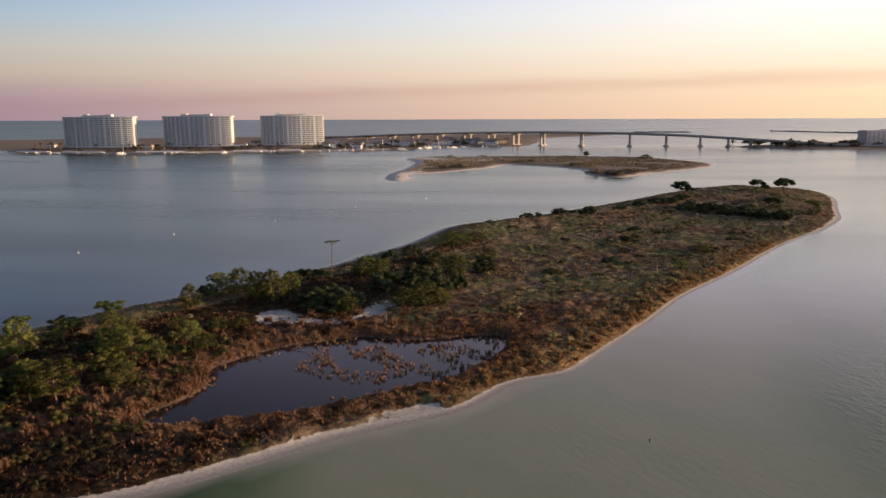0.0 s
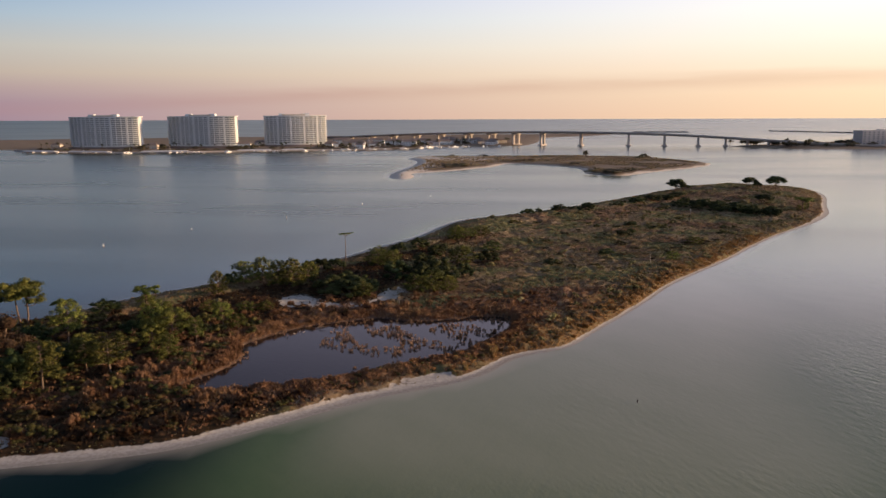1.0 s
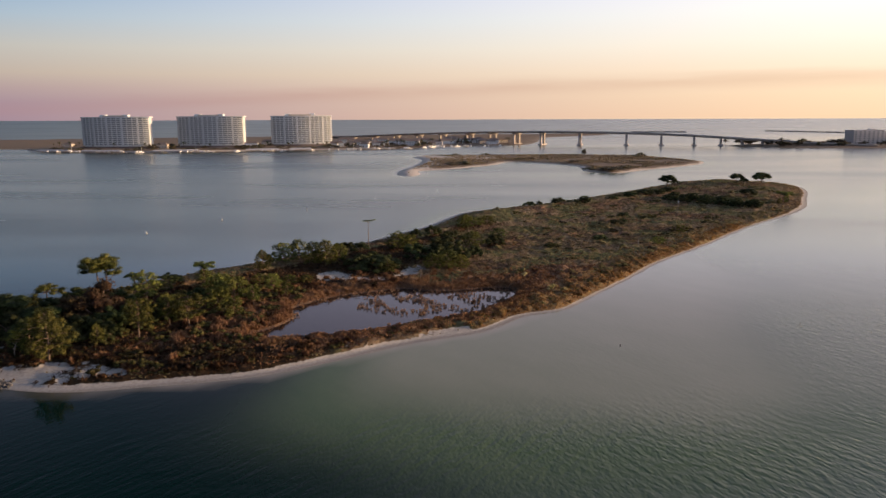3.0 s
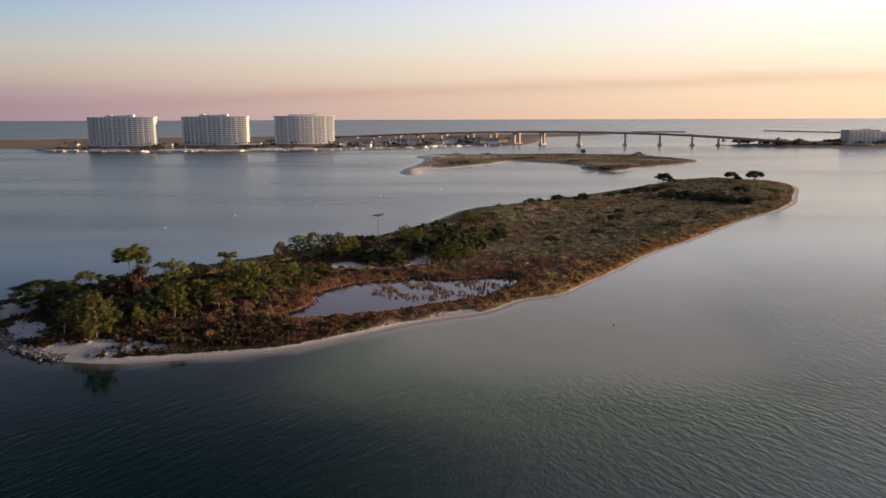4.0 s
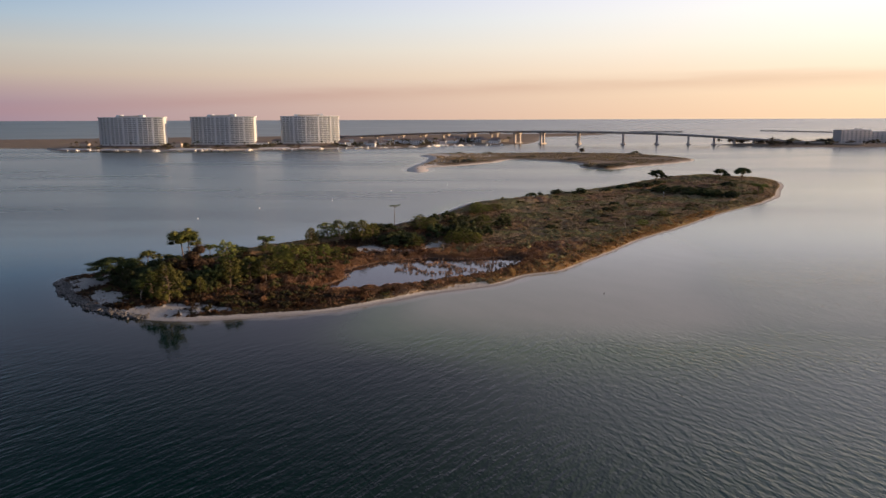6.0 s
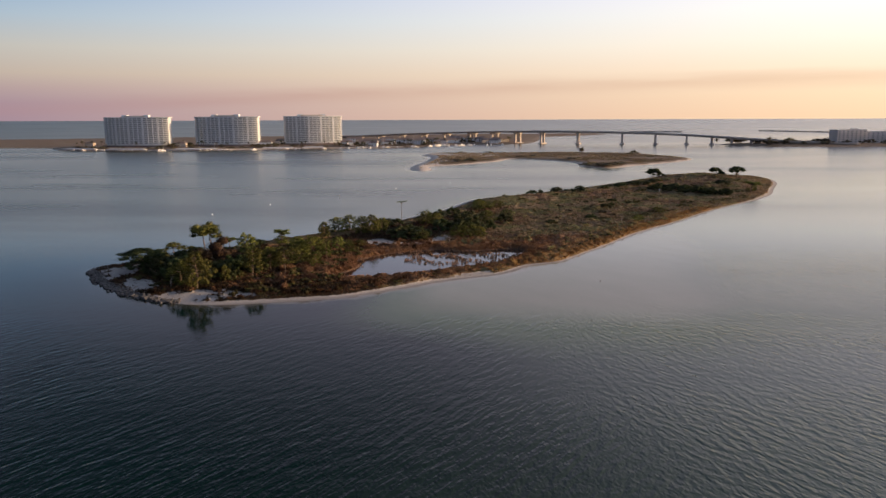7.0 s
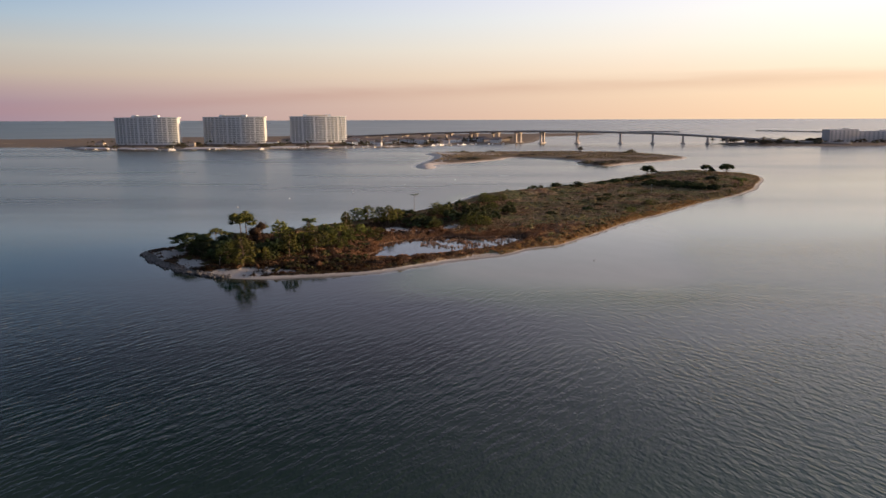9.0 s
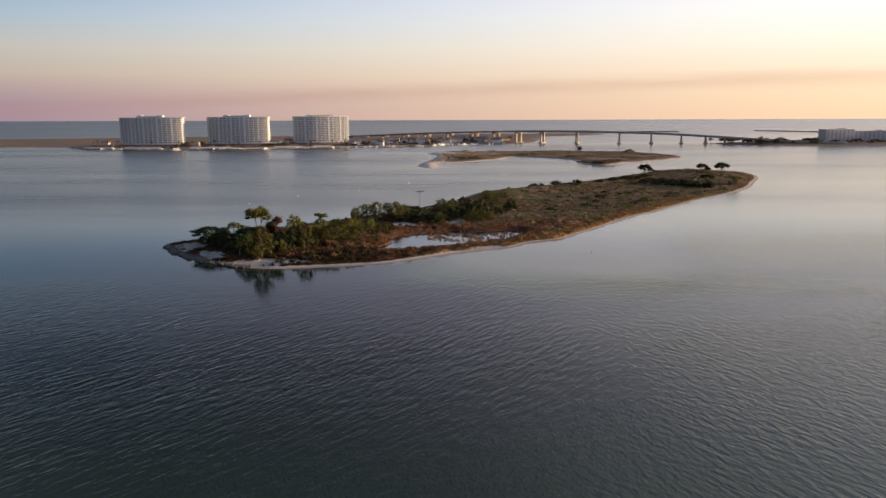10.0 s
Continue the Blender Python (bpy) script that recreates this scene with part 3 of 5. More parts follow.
def build_low_land(name, ring, gap, top, label, mat="farland", dune=0.0, hook=None, rim=1.0):
    q, nx, ny = grid_over(ring, gap, gap)
    d = inside_distance(q, ring)
    z = -1.2 + 1.3 * step(-gap, 0.0, d) + (top - 0.1) * step(0, gap * 2.5, d) + dune * step(5, 60, d) * (ripple(q, 45) + 0.6 * ripple(q, 14, 2))
    v, f, used = sheet(q, nx, ny, z, d > -gap * 1.2)
    me = mesh_of(name, v, f, mat, True)
    sand = 1 - step(gap * 0.5, gap * 2.0, d + gap * 0.7 * ripple(q, gap * 3, 2))
    sand = sand * rim
    if hook is not None:
        sand = np.maximum(sand, 1 - step(hook, hook + 18, q[:, 0] + 6 * ripple(q, 12)))
        sand = np.maximum(sand, step(690, 730, q[:, 1] + 8 * ripple(q, 15)) * (1 - step(10, 60, q[:, 0])))
    colour_layer(me, "zone", np.c_[sand, sand * 0, sand * 0][used])
    return tagged(new(name, me), label, "ground", kind="structure")


build_sea()
build_near_island()
build_low_land("ground_spit", SPIT, 3.0, 1.3, "low scrubby sand spit in the bay", "farland", 0.3, -36)
build_low_land("ground_barrier", MAIN, 14.0, 2.2, "built-up barrier strip with dunes behind the bay", "farland", 0.9, rim=0.4)
build_low_land("ground_east", EAST, 9.0, 2.2, "wooded low point across the channel", "farland", 0.4, rim=0.3)

# ------------------------------------------------------------------ plants
RNG = np.random.default_rng(7)


def unit(n, rng):
    v = rng.normal(size=(n, 3))
    return v / np.linalg.norm(v, axis=1)[:, None]


def cards(centres, normals, size, rng, slim=1.0):
    """Small bent leaf quads at the centres, facing along the normals."""
    n = len(centres)
    t = np.cross(normals, unit(n, rng))
    t /= np.linalg.norm(t, axis=1)[:, None] + 1e-9
    b = np.cross(normals, t)
    s = size * rng.uniform(0.6, 1.3, n)[:, None]
    c = centres
    v = np.stack([c - t * s, c + b * s * slim * 0.6 - normals * s * 0.2, c + t * s, c - b * s * slim * 0.6 - normals * s * 0.2], 1).reshape(-1, 3)
    return v, np.arange(4 * n).reshape(-1, 4)


def puff(c, r, n, size, rng, flat=0.7, slim=1.0):
    """A rounded clump of leaves with an uneven skin."""
    d = unit(n, rng)
    d[:, 2] = np.where(d[:, 2] < -0.35, -d[:, 2], d[:, 2])
    rad = r * rng.uniform(0.55, 1.08, n)[:, None]
    p = np.asarray(c) + d * rad * np.array([1, 1, flat])
    nm = d + 0.7 * unit(n, rng)
    nm /= np.linalg.norm(nm, axis=1)[:, None]
    return cards(p, nm, size, rng, slim)


def lump(c, r, rng, flat=0.8, sides=8):
    """A low uneven ball of close foliage that fills a clump."""
    el = np.radians([-80, -35, 5, 45, 80])
    az = np.arange(sides) * 2 * np.pi / sides
    d = np.stack([np.cos(el)[:, None] * np.cos(az), np.cos(el)[:, None] * np.sin(az), np.repeat(np.sin(el)[:, None], sides, 1)], -1).reshape(-1, 3)
    v = np.asarray(c) + d * (r * rng.uniform(0.75, 1.15, (len(d), 1))) * np.array([1, 1, flat])
    i, j = np.meshgrid(np.arange(4), np.arange(sides), indexing="ij")
    k = (j + 1) % sides
    return v, np.stack([i * sides + j, i * sides + k, (i + 1) * sides + k, (i + 1) * sides + j], -1).reshape(-1, 4)


def limb(a, b, r0, r1, rng, bend=0.25, n=5):
    a, b = np.asarray(a, float), np.asarray(b, float)
    t = np.linspace(0, 1, n)[:, None]
    off = rng.normal(size=3) * np.linalg.norm(b - a) * bend * 0.4
    return tube(a + (b - a) * t + off * np.sin(np.pi * t), np.linspace(r0, r1, n), 5)


def oak_mesh(seed, mat="oak"):
    """Wind-shaped scrub oak, 1 wide and 1 high: short limbs and a dense lumpy dome."""
    rng = np.random.default_rng(seed)
    wood, leaf = [], []
    for k in range(30):
        a = rng.uniform(0, 2 * np.pi)
        rr = 0.38 * math.sqrt(rng.uniform(0.02, 1))
        top = 0.86 * math.sqrt(max(0.05, 1 - (rr / 0.44) ** 2))
        c = np.array([rr * math.cos(a), rr * math.sin(a), max(0.13, top * rng.uniform(0.45, 1.0) - 0.08)])
        r = rng.uniform(0.09, 0.16)
        leaf += [puff(c, r, 105, 0.020, rng, 0.9), lump(c, r * 0.66, rng, 0.9)]
        if k < 9:
            wood.append(limb((0, 0, 0.03), c, 0.022, 0.006, rng))
    wood.append(limb((0, 0, -0.05), (0.02, 0.01, 0.35), 0.036, 0.022, rng))
    return mesh_of("oak_trunk", *joined(wood), "bark", True), mesh_of("oak_crown", *joined(leaf), mat)


def pine_mesh(seed, low=0.34, tips=58):
    """Coastal pine, 1 wide and 1 high: bare lower trunk, rising limbs, needle tufts in loose tiers with gaps between."""
    rng = np.random.default_rng(seed)
    wood, leaf = [], []
    lean = rng.normal(size=2) * 0.05
    t = np.linspace(0, 1, 7)
    spine = np.c_[lean[0] * t + 0.02 * np.sin(5 * t + seed), lean[1] * t, -0.04 + 0.97 * t]
    wood.append(tube(spine, np.linspace(0.026, 0.006, 7), 6))
    for k in range(tips):
        u = low + (0.99 - low) * (k + rng.uniform(0, 1)) / tips
        v = (u - low) / (1 - low)
        reach = 0.50 * (math.sin(math.pi * min(1.0, 0.20 + 0.74 * v)) ** 0.8) * rng.uniform(0.45, 1.0)
        a = k * 2.4 + rng.uniform(-0.6, 0.6)
        base = np.array([np.interp(u * 0.93, t, spine[:, 0]), np.interp(u * 0.93, t, spine[:, 1]), u * 0.88])
        end = base + np.array([reach * math.cos(a), reach * math.sin(a), rng.uniform(0.0, 0.10)])
        if k % 2 == 0:
            wood.append(limb(base, end, 0.008, 0.003, rng, 0.2, 4))
        r = rng.uniform(0.065, 0.118)
        leaf += [puff(end, r, 78, 0.023, rng, 0.62, 0.34), lump(end - (0, 0, r * 0.15), r * 0.42, rng, 0.6, 6)]
        if reach > 0.22:
            leaf.append(puff(base + (end - base) * 0.6 + (0, 0, 0.015), r * 0.85, 34, 0.022, rng, 0.6, 0.34))
    return mesh_of("pine_trunk", *joined(wood), "bark", True), mesh_of("pine_crown", *joined(leaf), "pine")


def umbrella_mesh(seed, mat="pine", stems=1, tiers=18, deep=0.22):
    """Flat-topped old pine, 1 wide and 1 high: one or two bare stems under a thin spreading cap of needle plates."""
    rng = np.random.default_rng(seed)
    wood, leaf = [], []
    forks = []
    for k in range(stems):
        x = (k - (stems - 1) / 2) * 0.20
        forks.append(np.array([x + rng.normal() * 0.02, rng.normal() * 0.03, rng.uniform(0.58, 0.64)]))
        wood.append(limb((x * 0.4, 0, -0.04), forks[-1], 0.024, 0.015, rng, 0.12))
    for k in range(tiers):
        a = k * 2.4 + rng.uniform(-0.4, 0.4)
        rr = 0.45 * math.sqrt((k + 0.5) / tiers) * rng.uniform(0.8, 1.05)
        end = np.array([rr * math.cos(a), rr * math.sin(a), 0.92 - 0.8 * rr * rr - rng.uniform(0.0, deep)])
        root = min(forks, key=lambda f: np.hypot(*(f - end)[:2]))
        wood.append(limb(root, end - (0, 0, 0.02), 0.011, 0.003, rng, 0.2))
        r = rng.uniform(0.11, 0.17)
        leaf += [puff(end, r, 150, 0.024, rng, 0.55, 0.42), lump(end, r * 0.6, rng, 0.45)]
    if stems > 1:
        for c in ((-0.42, 0.05, 0.58), (-0.33, -0.06, 0.47), (-0.47, 0.0, 0.62)):
            wood.append(limb((-0.06, 0, 0.42), np.array(c), 0.009, 0.003, rng, 0.2))
            leaf.append(puff(c, 0.085, 70, 0.022, rng, 0.6, 0.42))
    return mesh_of("umbrella_trunk", *joined(wood), "bark", True), mesh_of("umbrella_crown", *joined(leaf), mat)


def spreading_mesh(seed):
    """Wind-bent dark pine, 1 wide and 1 high: wide drooping tiers of foliage over a leaning stem."""
    rng = np.random.default_rng(seed)
    wood, leaf = [limb((0.12, 0, -0.04), (0.05, 0, 0.6), 0.035, 0.02, rng, 0.15)], []
    for k in range(72):
        a = k * 2.4 + rng.uniform(-0.4, 0.4)
        rr = 0.48 * math.sqrt((k + 0.5) / 72)
        x, y = rr * math.cos(a), rr * math.sin(a)
        z = (0.92 if k % 4 else 0.5) - 0.9 * rr * rr - rng.uniform(0, 0.14)
        end = np.array([x, y, max(0.14, z)])
        if k % 3 == 0:
            wood.append(limb((0.05, 0, 0.5), end, 0.012, 0.004, rng, 0.2))
        r = rng.uniform(0.09, 0.15)
        leaf += [puff(end, r, 150, 0.021, rng, 0.55, 0.5), lump(end - (0, 0, 0.02), r * 0.6, rng, 0.4)]
    return mesh_of("spreading_trunk", *joined(wood), "bark", True), mesh_of("spreading_crown", *joined(leaf), "oak")


def tussock(seed):
    """A fountain of arching grass blades, 1 wide and 1 high, thicker towards the middle."""
    rng = np.random.default_rng(seed)
    n = 84
    a, lean = rng.uniform(0, 2 * np.pi, n), rng.uniform(0.05, 1.0, n) ** 0.8
    out = np.c_[np.cos(a), np.sin(a), 0 * a]
    tall = rng.uniform(0.65, 1.0, n) * (1.0 - 0.45 * lean ** 2)
    root = out * 0.10 * rng.uniform(0, 1, (n, 1)) - (0, 0, 0.05)
    mid = out * (0.26 * lean)[:, None] + np.c_[0 * a, 0 * a, 0.72 * tall]
    tip = out * (0.52 * lean)[:, None] + np.c_[0 * a, 0 * a, tall]
    side = np.c_[-np.sin(a), np.cos(a), 0 * a] * rng.uniform(0.020, 0.045, (n, 1))
    k = np.arange(n) * 4
    return np.stack([root, mid + side, tip, mid - side], 1).reshape(-1, 3), np.stack([k, k + 1, k + 2, k + 3], -1)


def clump_mesh(seed, mat):
    """Several tussocks grown together into one low mound."""
    rng = np.random.default_rng(seed)
    leaf = []
    for k in range(4):
        v, f = tussock(seed * 7 + k)
        w = rng.uniform(0.55, 0.8)
        leaf.append((v * (w, w, rng.uniform(0.7, 1.0)) + (rng.normal() * 0.16, rng.normal() * 0.16, 0), f))
    stem = tube([(0, 0, -0.05), (0.01, 0, 0.10), (0, 0.01, 0.2)], [0.16, 0.12, 0.05], 6)
    return mesh_of("clump_root", *stem, "bark", True), mesh_of("clump_blades", *joined(leaf), mat)


def shrub_mesh(seed):
    mat = "olive" if seed > 83 else "far_leaf" if seed > 80 else "shrub"
    rng = np.random.default_rng(seed)
    leaf = []
    for _ in range(6):
        c, r = (rng.normal() * 0.20, rng.normal() * 0.20, rng.uniform(0.26, 0.62)), rng.uniform(0.17, 0.28)
        leaf += [puff(c, r, 44, 0.046, rng, 0.9, 0.7), lump(c, r * 0.66, rng, 0.9, 6)]
    wood = [limb((0, 0, -0.05), (rng.normal() * 0.2, rng.normal() * 0.2, 0.5), 0.03, 0.01, rng) for _ in range(4)]
    return mesh_of("shrub_stem", *joined(wood), "bark", True), mesh_of("shrub_crown", *joined(leaf), mat)


def dome_mesh(seed):
    """Round-headed pine, 1 wide and 1 high: short forked stem under a close dome."""
    rng = np.random.default_rng(seed)
    wood, leaf = [], []
    fork = np.array([rng.normal() * 0.03, rng.normal() * 0.03, 0.26])
    wood.append(limb((0, 0, -0.04), fork, 0.030, 0.022, rng, 0.15))
    for k in range(26):
        a = k * 2.4 + rng.uniform(-0.4, 0.4)
        rr = 0.42 * math.sqrt((k + 0.5) / 26)
        top = 0.38 + 0.54 * math.sqrt(max(0, 1 - (rr / 0.47) ** 2))
        end = np.array([rr * math.cos(a), rr * math.sin(a), top * rng.uniform(0.84, 1.0)])
        if k % 3 == 0:
            wood.append(limb(fork, end - (0, 0, 0.03), 0.012, 0.004, rng, 0.2))
        r = rng.uniform(0.13, 0.19)
        leaf += [puff(end, r, 100, 0.026, rng, 0.65, 0.7), lump(end, r * 0.75, rng, 0.65)]
    return mesh_of("dome_trunk", *joined(wood), "bark", True), mesh_of("dome_crown", *joined(leaf), "oak")


PLANTS = {
    "oak": [oak_mesh(s) for s in range(11, 16)],
    "rusty": [oak_mesh(s, "oak_brown") for s in range(31, 33)],
    "pine": [pine_mesh(s) for s in range(41, 46)],
    "bushy": [pine_mesh(s, 0.10, 74) for s in range(51, 55)],
    "flat": [umbrella_mesh(s) for s in range(61, 65)],
    "darkflat": [dome_mesh(s) for s in range(65, 68)],
    "shrub": [shrub_mesh(s) for s in range(71, 75)],
    "farbush": [shrub_mesh(s) for s in range(81, 84)],
    "darkbush": [shrub_mesh(s) for s in range(84, 87)],
    "rust": [clump_mesh(s, "marsh") for s in range(91, 96)],
    "brown": [clump_mesh(s, "heath") for s in range(101, 105)],
    "gold": [clump_mesh(s, "edge") for s in range(96, 100)],
    "twin": [umbrella_mesh(66, "pine", 2, 46, 0.30)],
    "spread": [spreading_mesh(67)],
}
NAMES = {
    "oak": ("oak_tree", "dark green scrub oak with a dense rounded crown", "tree"),
    "rusty": ("oak_tree", "rust-tinged scrub oak with a broad dome", "tree"),
    "pine": ("pine_tree", "coastal pine with clumped olive-green needles", "tree"),
    "bushy": ("pine_tree", "bushy young pine with branches near the ground", "tree"),
    "darkflat": ("umbrella_pine", "dark domed pine on the open dune", "tree"),
    "flat": ("umbrella_pine", "flat-topped pine with a bare forked trunk", "tree"),
    "farbush": ("bush", "rounded bush on the far sandy shore, greyed for haze", "bush"),
    "darkbush": ("shrub", "low dark olive shrub under the island trees", "shrub"),
    "rust": ("grass_clump", "rounded rust-brown clump of marsh grass near the pond", "grass"),
    "brown": ("grass_clump", "dark brown clump of heath grass under the pines", "grass"),
    "gold": ("grass_clump", "golden clump of tall grass behind the beach", "grass"),
    "twin": ("umbrella_pine", "tall flat-topped pine on two bare stems", "tree"),
    "spread": ("pine_tree", "dark wind-bent pine with drooping tiers by the rocks", "tree"),
    "shrub": ("shrub", "low olive shrub among the dry dune grass", "shrub"),
}


def spot_height(x, y):
    return float(near_height(np.array([[x, y]], float))[0])


def plant(kind, x, y, w, h, z=None):
    name, label, cat = NAMES[kind]
    turn = RNG.uniform(0, 360)
    z = spot_height(x, y) if z is None else z
    if cat == "tree":
        w, h = w * 1.15, h * (1.28 if kind in ("oak", "rusty") else 1.10)
    m = pose(x, y, z - 0.05, 0, 0, turn) @ Matrix.Diagonal((w, w, h, 1))
    ob = thing(name, label, cat, m, {"bush": "far shore bushes", "shrub": "island shrubs", "grass": "island grass clumps"}.get(cat, "island trees"))
    trunk, crown = PLANTS[kind][int(RNG.integers(len(PLANTS[kind])))]
    child({"tree": "trunk", "grass": "root"}.get(cat, "stem"), trunk, ob)
    child("tuft" if cat == "grass" else "crown", crown, ob)
    return ob


def plant_all(kind, rows):
    for x, y, w, h in rows:
        plant(kind, x, y, w, h)


# the wooded west end
plant_all("oak", [(-103, 97, 9, 4.6), (-99, 90, 9, 5.2), (-92, 84, 7, 5.4), (-91, 86, 9, 6.4), (-97, 93, 9, 5.6), (-84, 87, 7, 5.6), (-78, 93, 8, 6.0), (-83, 134, 7, 3.0),
                  (-72, 101, 7, 5.0), (-90, 101, 8, 5.2), (-104, 107, 8, 3.8), (-98, 115, 8, 3.6), (-70, 118, 6, 3.6), (-86, 112, 7, 4.0), (-77, 86, 5, 4.2)])
plant_all("oak", [(-93, 91, 11, 5.6), (-88, 86, 10, 5.2), (-80, 90, 9, 5.0), (-100, 96, 11, 4.4), (-94, 99, 11, 5.2), (-86, 104, 10, 4.6), (-78, 99, 9, 4.6), (-74, 95, 7, 4.0), (-84, 82, 8, 4.2), (-90, 80, 7, 4.0)])
plant_all("rusty", [(-83.5, 96, 14.2, 9.8), (-88.5, 94, 9, 7.2)])
plant_all("spread", [(-106.2, 97, 10.8, 6.6)])
plant_all("twin", [(-96.6, 125, 8.6, 10.2)])
plant_all("flat", [(-100.8, 108, 6.4, 6.0), (-74.5, 135.5, 6.4, 5.6), (-91, 131, 5.0, 4.4)])
plant_all("bushy", [(-82.4, 73.6, 7.8, 9.4), (-88, 78, 7, 6.6), (-78, 83, 2.4, 4.3), (-57, 103, 5, 4.4), (-63, 110, 6.0, 5.4), (-74.5, 136.5, 5.0, 3.2), (-62.1, 148.3, 4.4, 5.8)])
plant_all("pine", [(-71.4, 87.2, 6.4, 8.4), (-64.4, 95.6, 8.2, 7.2), (-68.5, 96, 6.0, 7.0), (-80, 112, 6.4, 8.0), (-59.6, 111.6, 7.2, 7.4), (-65, 117, 6.0, 6.4),
                   (-55.3, 112.8, 3.4, 5.4), (-53.3, 123.4, 4.6, 5.4), (-49, 120, 3.6, 4.0), (-59, 133, 4.2, 3.4), (-67, 126, 5, 4.8)])
# the middle of the ridge
plant_all("oak", [(-64, 166, 6, 3.2), (-45, 176, 5.0, 3.8), (-42.5, 179, 5.8, 3.6), (-38.5, 181, 5.6, 3.2), (-36, 155, 9, 4.4), (-30, 153, 10, 5.0), (-27, 157, 7, 4.4),
                  (-33, 160, 9, 4.8), (-22, 205, 5.3, 3.6), (-16, 214, 7.0, 3.8), (-13, 164, 7, 5.8), (-8, 167, 10, 6.6), (-12, 176, 11, 6.2), (-20, 172, 9, 5.2), (6, 194, 8, 4.0), (-2, 172, 6, 4.2), (-9, 206, 9, 3.8)])
plant_all("bushy", [(-59, 161, 6.5, 6.0), (-55, 163, 6.0, 6.4), (-50, 158.5, 6.0, 6.8), (-46, 158, 6.6, 7.4), (-43, 163, 5.5, 5.6), (-27, 186, 7.5, 5.6), (-23, 187, 5.5, 4.8), (-27, 150.5, 5.0, 3.8),
                    (-14.5, 154.5, 6.0, 4.8), (-10, 155.5, 6.6, 5.2), (-6, 157, 4.6, 4.0), (-2, 190, 8.0, 5.4), (-4.3, 230.6, 5.6, 5.4), (-1, 236, 8.0, 3.8), (5, 242, 7.0, 3.4), (8, 212, 6, 3.2), (-52, 136, 4.5, 2.6), (-48, 138, 4.0, 2.2)])
# the open east end
plant_all("oak", [(28, 298, 7.0, 2.6), (33, 300, 3.4, 2.6), (43, 306, 8.0, 3.2), (56, 311, 9.2, 3.8), (74, 326, 5.6, 2.2), (86, 338, 9, 3.1), (96, 347, 10.5, 3.3),
                  (104, 352, 9, 3.0), (112, 362, 11, 3.0), (66, 268, 6, 2.0), (58, 244, 6.5, 2.2), (44, 206, 6, 2.2), (24, 190, 5, 2.0), (62, 250, 4, 1.8)])
# a long dark hedge of scrub oak
for _k in range(26):
    _u = (_k + float(RNG.uniform(-0.4, 0.4))) / 25
    _o = float(RNG.uniform(-1, 1))
    plant("oak", 105 + 32 * _u + 5 * _o, 334 - 38 * _u + 6 * _o, float(RNG.uniform(5, 10)), float(RNG.uniform(2.2, 3.8)) + 0.6 * _u)
plant_all("shrub", [(140, 338, 9, 2.6), (148, 334, 8, 2.2), (143, 352, 9, 2.4), (152, 345, 8, 2.2), (118, 338, 7, 2.0), (160, 360, 9, 2.6), (150, 322, 5, 2.0)])
plant_all("darkflat", [(115, 373, 9.0, 7.4), (161, 389, 7.6, 6.4), (175.3, 388, 10.4, 7.6), (145.5, 331.5, 8.2, 4.8), (121, 378, 5.5, 4.0), (164, 386, 4.5, 4.2)])
plant_all("flat", [(156, 314, 10.0, 6.2)])
plant_all("bushy", [(157, 313, 2.6, 4.4), (152, 309, 2.4, 3.0), (62, 196, 5, 2.6), (78, 224, 6, 2.6)])


SHRUBS = {}


def plant_some(kind, n, xs, ys, ws, hs, shore, pond, single=60, rim=999):
    """n chances at random spots of a stretch of the island, off the beach and the pond. The first few are things, the rest one thicket."""
    q = np.c_[RNG.uniform(*xs, n), RNG.uniform(*ys, n)]
    d, p = inside_distance(q, NEAR), inside_distance(q, POND)
    wood = ((q[:, 0] + 88) / 22) ** 2 + ((q[:, 1] - 94) / 17) ** 2 < 1      # deep shade under the trees
    q = q[(d > shore[0]) & (d < shore[1]) & (p < -pond) & (p > -rim) & (sand_patch(q) < 0.4) & ~(wood & (kind in ("rust", "brown", "shrub")))]
    q = q[np.argsort(q[:, 1])]
    base = near_height(q)
    for k, (x, y) in enumerate(q):
        w = ws[0] + (ws[1] - ws[0]) * float(RNG.uniform()) ** 2
        h = float(w * RNG.uniform(*hs))
        if k < single:
            plant(kind, float(x), float(y), w, h, float(base[k]))
            continue
        me = PLANTS[kind][int(RNG.integers(len(PLANTS[kind])))][1]
        v = np.empty(len(me.vertices) * 3, np.float32)
        me.vertices.foreach_get("co", v)
        f = np.empty(len(me.polygons) * 4, np.int32)
        me.loops.foreach_get("vertex_index", f)
        a = RNG.uniform(0, 6.28)
        v = v.reshape(-1, 3) * (w, w, h) @ np.array([[math.cos(a), math.sin(a), 0], [-math.sin(a), math.cos(a), 0], [0, 0, 1]])
        SHRUBS.setdefault(kind, []).append((v + (x, y, base[k] - 0.05), f.reshape(-1, 4)))


